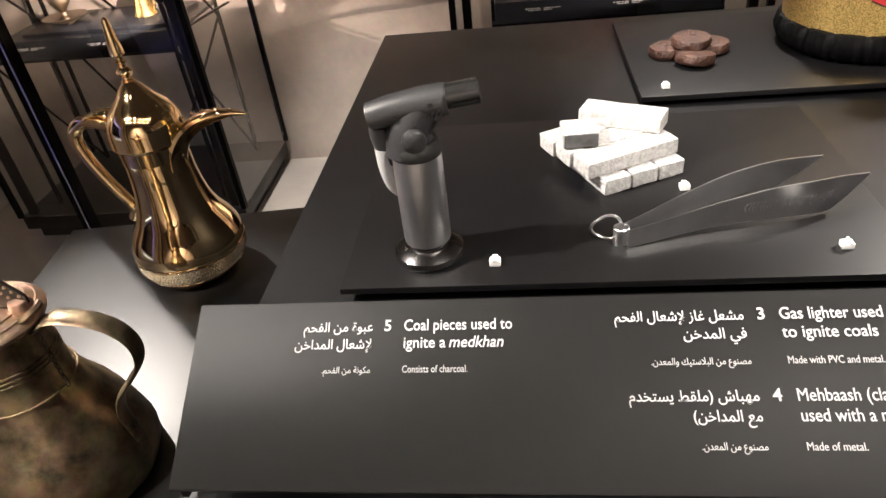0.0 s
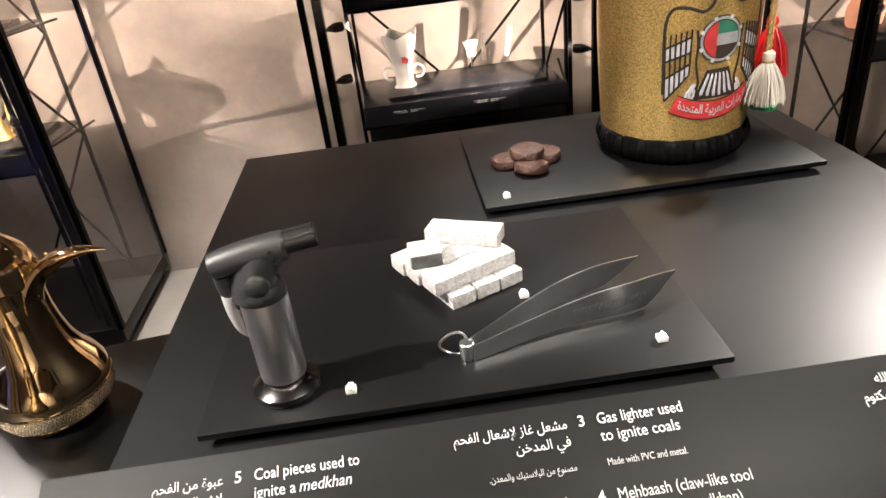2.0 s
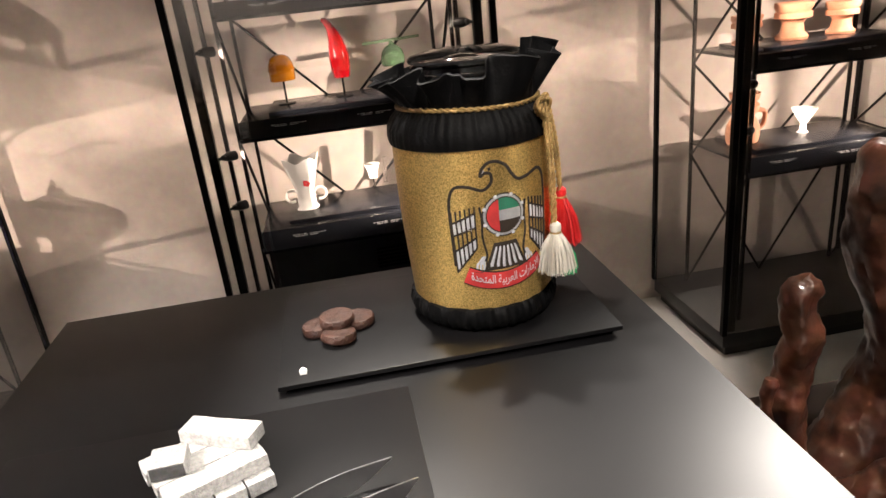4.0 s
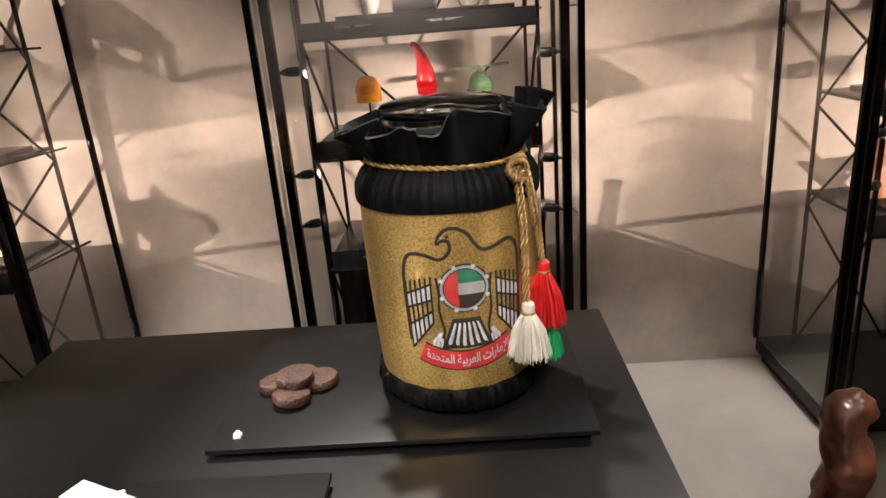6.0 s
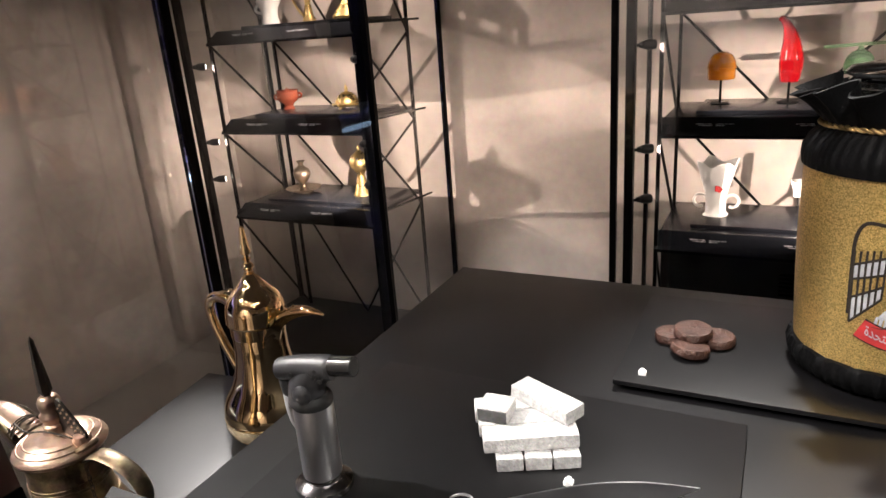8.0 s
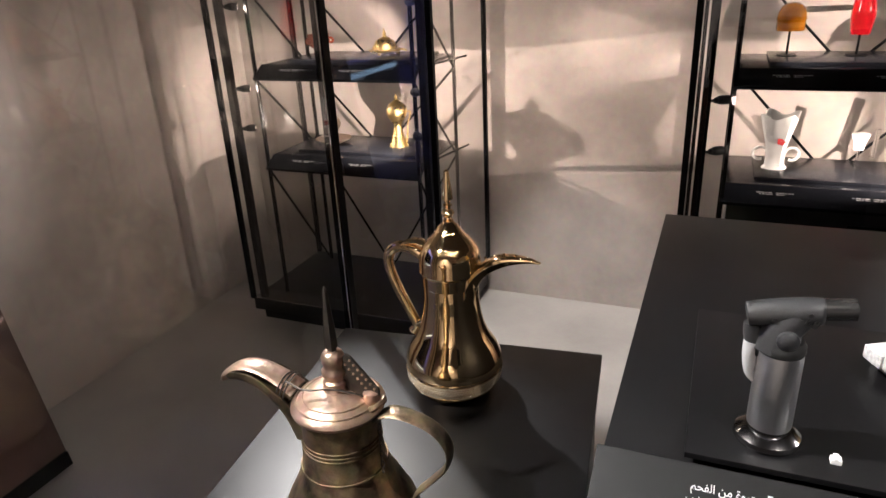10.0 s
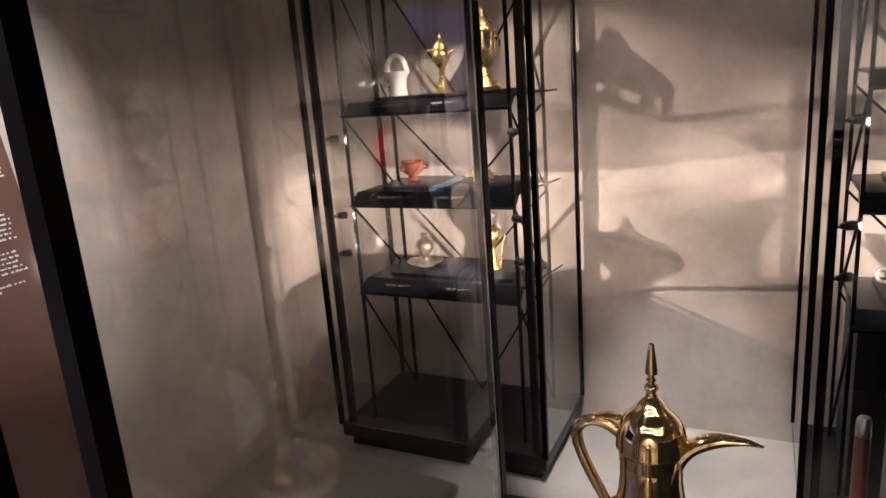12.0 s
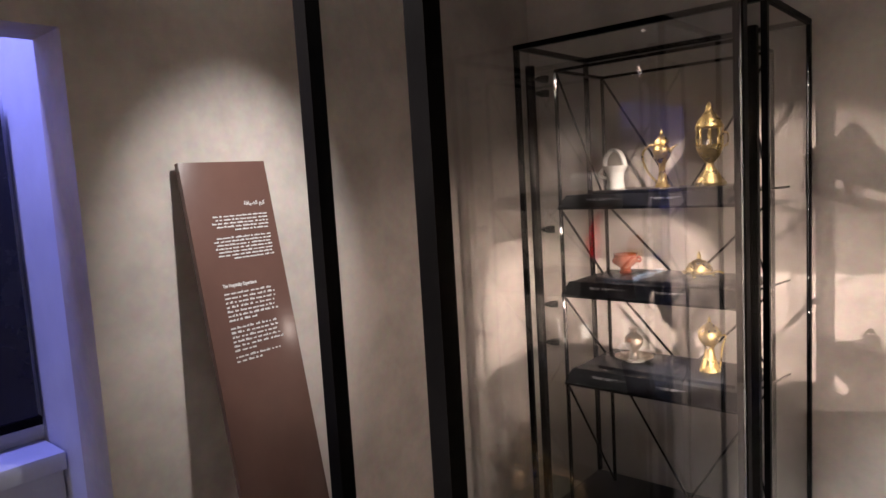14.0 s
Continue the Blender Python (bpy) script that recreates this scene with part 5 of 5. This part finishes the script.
c = thing("brass_chalice_censer", (-0.922, OY - 0.02, SH1[2] + 0.0585), "tall brass chalice censer with a pierced lid", "censer")
part("stem", lathe([(0.0, 0.0), (0.046, 0.0), (0.047, 0.006), (0.036, 0.030), (0.024, 0.070), (0.017, 0.105), (0.018, 0.112), (0.030, 0.128), (0.042, 0.148), (0.046, 0.165), (0.045, 0.172), (0.0, 0.172)], 32), "brass", c)
part("lid", lathe([(0.046, 0.172), (0.047, 0.178), (0.040, 0.192), (0.026, 0.206), (0.012, 0.216), (0.006, 0.222), (0.008, 0.230), (0.003, 0.240), (0.0, 0.252)], 28), "brass", c)
for k in range(10):
    a = 2 * math.pi * k / 10
    part("pierced_hole", box(-0.004, -0.002, -0.006, 0.004, 0.001, 0.006, 0.0005), "iron", c).matrix_basis = pose(0.0415 * math.cos(a), 0.0415 * math.sin(a), 0.188, 25, 0, math.degrees(a) - 90)
part("handle", sweep([(0.044, 0, 0.165), (0.062, 0, 0.172), (0.066, 0, 0.160), (0.052, 0, 0.120), (0.046, 0, 0.060), (0.040, 0, 0.014)], ring_section(0.0032, 8), 20), "brass", c)

# second case
RS = SH2[1] + TOP


def rod_stand(at, height, label):
    s = thing("rod_stand", at, label, "stand", "rod stands")
    part("disc", lathe([(0.0, 0.0), (0.032, 0.0), (0.032, 0.003), (0.0, 0.004)], 28), "metal", s)
    part("rod", bar((0, 0, 0.003), (0, 0, height), 0.004, segs=8), "metal", s)
    return s


rod_stand((0.600, OY, RS), 0.084, "thin black rod stand under an amber glass cup")
c = thing("amber_glass_burner", (0.600, OY, RS + 0.084), "amber glass half-dome on a rod stand", "glassware")
part("dome", lathe([(0.0, 0.0), (0.044, 0.0), (0.046, 0.004), (0.046, 0.036), (0.047, 0.040), (0.044, 0.060), (0.034, 0.080), (0.018, 0.090), (0.0, 0.093)], 36), "amber", c)
part("waist_ring", torus(0.046, 0.003, 0.038, 36), "amber", c)
rod_stand((0.813, OY, RS), 0.070, "thin black rod stand under a red glass horn")
c = thing("red_glass_horn", (0.813, OY, RS + 0.070), "red glass chilli-shaped horn on a rod stand", "glassware")
HORN = (0.029, 0.035, 0.037, 0.032, 0.024, 0.016, 0.011, 0.008)
part("horn", sweep([(0.0, 0, 0.0), (0.0, 0, 0.035), (0.0, 0, 0.07), (-0.002, 0, 0.105), (-0.007, 0, 0.14), (-0.016, 0, 0.172), (-0.031, 0, 0.198), (-0.045, 0, 0.204)], ring_section(lambda q: HORN[min(6, int(q * 7))] + (HORN[min(6, int(q * 7)) + 1] - HORN[min(6, int(q * 7))]) * (q * 7 - min(6, int(q * 7))), 24), 42), "redglass", c)
rod_stand((1.008, OY, RS), 0.090, "thin black rod stand under a green glass bell")
c = thing("green_glass_bell", (1.008, OY, RS + 0.090), "green glass bell with a horizontal glass rod", "glassware")
part("bell", lathe([(0.040, 0.0), (0.043, 0.004), (0.044, 0.030), (0.038, 0.052), (0.024, 0.068), (0.010, 0.074), (0.007, 0.084), (0.0, 0.085), (0.0, 0.072), (0.022, 0.065), (0.036, 0.050), (0.041, 0.030), (0.040, 0.004)], 36), "greenglass", c)
part("rod", sweep([(-0.105, 0, 0.086), (0.0, 0, 0.090), (0.105, 0, 0.094)], ring_section(0.0055, 10), 8), "greenglass", c)

c = thing("silver_cylinder", (0.800, OY - 0.06, SH2[0] + TOP), "polished silver cylinder lying on its side", "silverware")
part("body", sweep([(-0.070, 0, 0.040), (-0.066, 0, 0.040), (0.060, 0, 0.040), (0.064, 0, 0.040)], ring_section(lambda s: 0.040 if 0.04 < s < 0.97 else 0.036, 28), 24), "steel", c)
part("foot", box(-0.05, -0.012, 0.0, 0.05, 0.012, 0.006, 0.001), "metal", c)
c = thing("pale_glass_cup", (0.645, OY - 0.05, SH2[0] + TOP), "pale pink ribbed glass cup", "cup")
part("cup", lathe([(0.0, 0.0), (0.026, 0.0), (0.030, 0.010), (0.036, 0.075), (0.033, 0.075), (0.027, 0.014), (0.0, 0.010)], 28), "porcelain", c)
c = thing("glass_dish", (0.985, OY - 0.02, SH2[0] + TOP), "small clear glass dish", "glassware")
part("dish", lathe([(0.0, 0.0), (0.03, 0.0), (0.045, 0.03), (0.055, 0.05), (0.050, 0.05), (0.028, 0.006), (0.0, 0.006)], 28), "clear", c)

US = SH2[2] + 0.0585
c = thing("white_incense_burner", (0.610, OY - 0.03, US), "white porcelain burner with curled handles and a red flower", "incense burner")


def flared(a, i, r, z):
    q = a + 0.3
    edge = max(abs(math.cos(q)), abs(math.sin(q)))
    return r * (1 + (1 / edge - 1) * (0.85 if i > 3 else 0.3)), z + (0.020 * math.sin(2 * q) ** 2 - 0.006 if i in (8, 9) else 0)


part("body", lathe([(0.0, 0.0), (0.046, 0.0), (0.048, 0.006), (0.034, 0.022), (0.029, 0.050), (0.028, 0.075), (0.036, 0.115), (0.047, 0.160), (0.058, 0.202), (0.055, 0.202), (0.034, 0.135), (0.0, 0.115)], 56, wob=flared), "porcelain", c)
for sx in (-1, 1):
    ring = [(sx * (0.053 - 0.023 * math.cos(q)), 0, 0.064 + 0.023 * math.sin(q)) for q in [0.2 + 4.9 * k / 9 for k in range(10)]]
    part("handle", sweep(ring, ring_section(0.0052, 10), 36), "porcelain", c)
for k in range(5):
    a = 2 * math.pi * k / 5
    part("petal", lathe([(0.0, 0.0), (0.006, 0.001), (0.007, 0.003), (0.0, 0.005)], 10), "thread_red", c).matrix_basis = pose(0.010 + 0.008 * math.cos(a), -0.040, 0.118 + 0.008 * math.sin(a), 80, 0, 0)
c = thing("white_cup_on_stand", (0.875, OY, US), "tiny white flared cup on a clear stand", "cup")
part("stand", box(-0.004, -0.004, 0.0, 0.004, 0.004, 0.085, 0.0005), "clear", c)
part("cup", lathe([(0.0, 0.085), (0.016, 0.085), (0.018, 0.11), (0.030, 0.14), (0.027, 0.14), (0.0, 0.10)], 24), "porcelain", c)
part("tube", bar((0.045, 0, 0.06), (0.050, 0, 0.16), 0.008, segs=12), "clear", c)
c = thing("white_stick_on_stand", (1.02, OY, US), "slim white stick held on a clear stand", "incense")
part("stand", box(-0.003, -0.003, 0.0, 0.003, 0.003, 0.08, 0.0005), "clear", c)
part("stick", bar((-0.008, 0, 0.07), (0.010, 0, 0.18), 0.009, segs=10), "porcelain", c)
c = thing("drawer_box", (CASE_X[1] + 0.5, CASE_Y + 0.28, 0.117), "black cabinet with a louvred front under the shelves", "cabinet")
part("body", box(-0.355, -0.18, 0.0, 0.355, 0.20, SH2[2] - 0.119, 0.002), "black", c)
for k in range(6):
    part("louvre", box(0.02, -0.188, SH2[2] - 0.24 + 0.014 * k, 0.30, -0.1805, SH2[2] - 0.233 + 0.014 * k, 0.0008), "metal", c)

# third case


def clay_pot(at, prof, label, handles=0, size=1.0):
    p = thing("terracotta_pot", at, label, "pot", "terracotta pots")
    part("body", lathe([(r * size, z * size) for r, z in prof], 36, wob=lambda a, i, r, z: (r * (1 + 0.01 * math.sin(5 * a + i)), z)), "clay", p)
    for k in range(handles):
        sx = 1 if k == 0 else -1
        part("handle", sweep([(sx * 0.045 * size, 0, 0.125 * size), (sx * 0.085 * size, 0, 0.115 * size), (sx * 0.085 * size, 0, 0.07 * size), (sx * 0.055 * size, 0, 0.045 * size)], ring_section(0.009 * size, 10), 16), "clay", p)
    return p


BURNER = [(0.0, 0.0), (0.048, 0.0), (0.050, 0.008), (0.036, 0.022), (0.032, 0.050), (0.040, 0.062), (0.056, 0.066), (0.056, 0.082), (0.050, 0.086), (0.058, 0.098), (0.058, 0.112), (0.050, 0.112), (0.046, 0.09), (0.0, 0.085)]
JUG = [(0.0, 0.0), (0.050, 0.0), (0.056, 0.01), (0.060, 0.04), (0.058, 0.07), (0.042, 0.10), (0.036, 0.112), (0.052, 0.130), (0.054, 0.15), (0.040, 0.162), (0.050, 0.172), (0.054, 0.195), (0.046, 0.195), (0.036, 0.165), (0.0, 0.16)]
x3 = CASE_X[2] + 0.135
clay_pot((x3 + 0.13, OY, SH3[1] + TOP), BURNER, "terracotta incense burner with a ribbed rim")
clay_pot((x3 + 0.33, OY, SH3[1] + TOP), BURNER, "wide terracotta incense burner with a ribbed rim", size=1.25)
clay_pot((x3 + 0.55, OY, SH3[1] + TOP), BURNER, "terracotta incense burner on a shelf", size=1.1)
clay_pot((x3 + 0.14, OY, SH3[2] + 0.0585), JUG, "terracotta jug burner with pierced openings and handle", 1, 1.1)
c = thing("white_goblet", (x3 + 0.42, OY, SH3[2] + 0.0585), "white flared goblet on a shelf", "goblet")
part("cup", lathe([(0.0, 0.0), (0.032, 0.0), (0.034, 0.006), (0.014, 0.020), (0.012, 0.050), (0.026, 0.070), (0.052, 0.115), (0.047, 0.115), (0.022, 0.076), (0.0, 0.065)], 30), "porcelain", c)
clay_pot((x3 + 0.20, OY, SH3[0] + TOP), BURNER, "terracotta incense burner on an upper shelf", size=1.1)
clay_pot((x3 + 0.48, OY, SH3[0] + TOP), JUG, "terracotta jug on an upper shelf", 2, 0.9)

# ---- ceiling spotlights ----
FURTHER = [((-1.2 + 0.62 * k, y, 2.86), (0.1 + 0.25 * k, 0.8, 1.1)) for k in range(6) for y in (-1.05, -0.50)]
# the added south wall wash gets a fixture here as well
for eye, target in [lamp[:2] for lamp in CEILING_SPOTS] + FURTHER:
    dvec = (Vector(target) - Vector(eye)).normalized()
    s = thing("ceiling_spotlight", (eye[0], eye[1], CEIL_Z), "black ceiling spotlight aimed at an exhibit", "spotlight", "ceiling spotlights")
    part("stem", bar((0, 0, 0), (0, 0, eye[2] - CEIL_Z + 0.1), 0.012, segs=10), "spot", s)
    hd2 = part("head", lathe([(0.0, 0.16), (0.03, 0.16), (0.042, 0.14), (0.045, 0.03), (0.045, 0.012), (0.040, 0.012), (0.040, 0.06), (0.0, 0.06)], 24), "spot", s)
    part("lens", lathe([(0.0, 0.0585), (0.036, 0.0585), (0.036, 0.0595), (0.0, 0.0595)], 20), "lens", hd2, "glowing lamp lens")
    hd2.matrix_basis = Matrix.Translation((0, 0, eye[2] - CEIL_Z)) @ (-dvec).to_track_quat("Z", "Y").to_matrix().to_4x4()
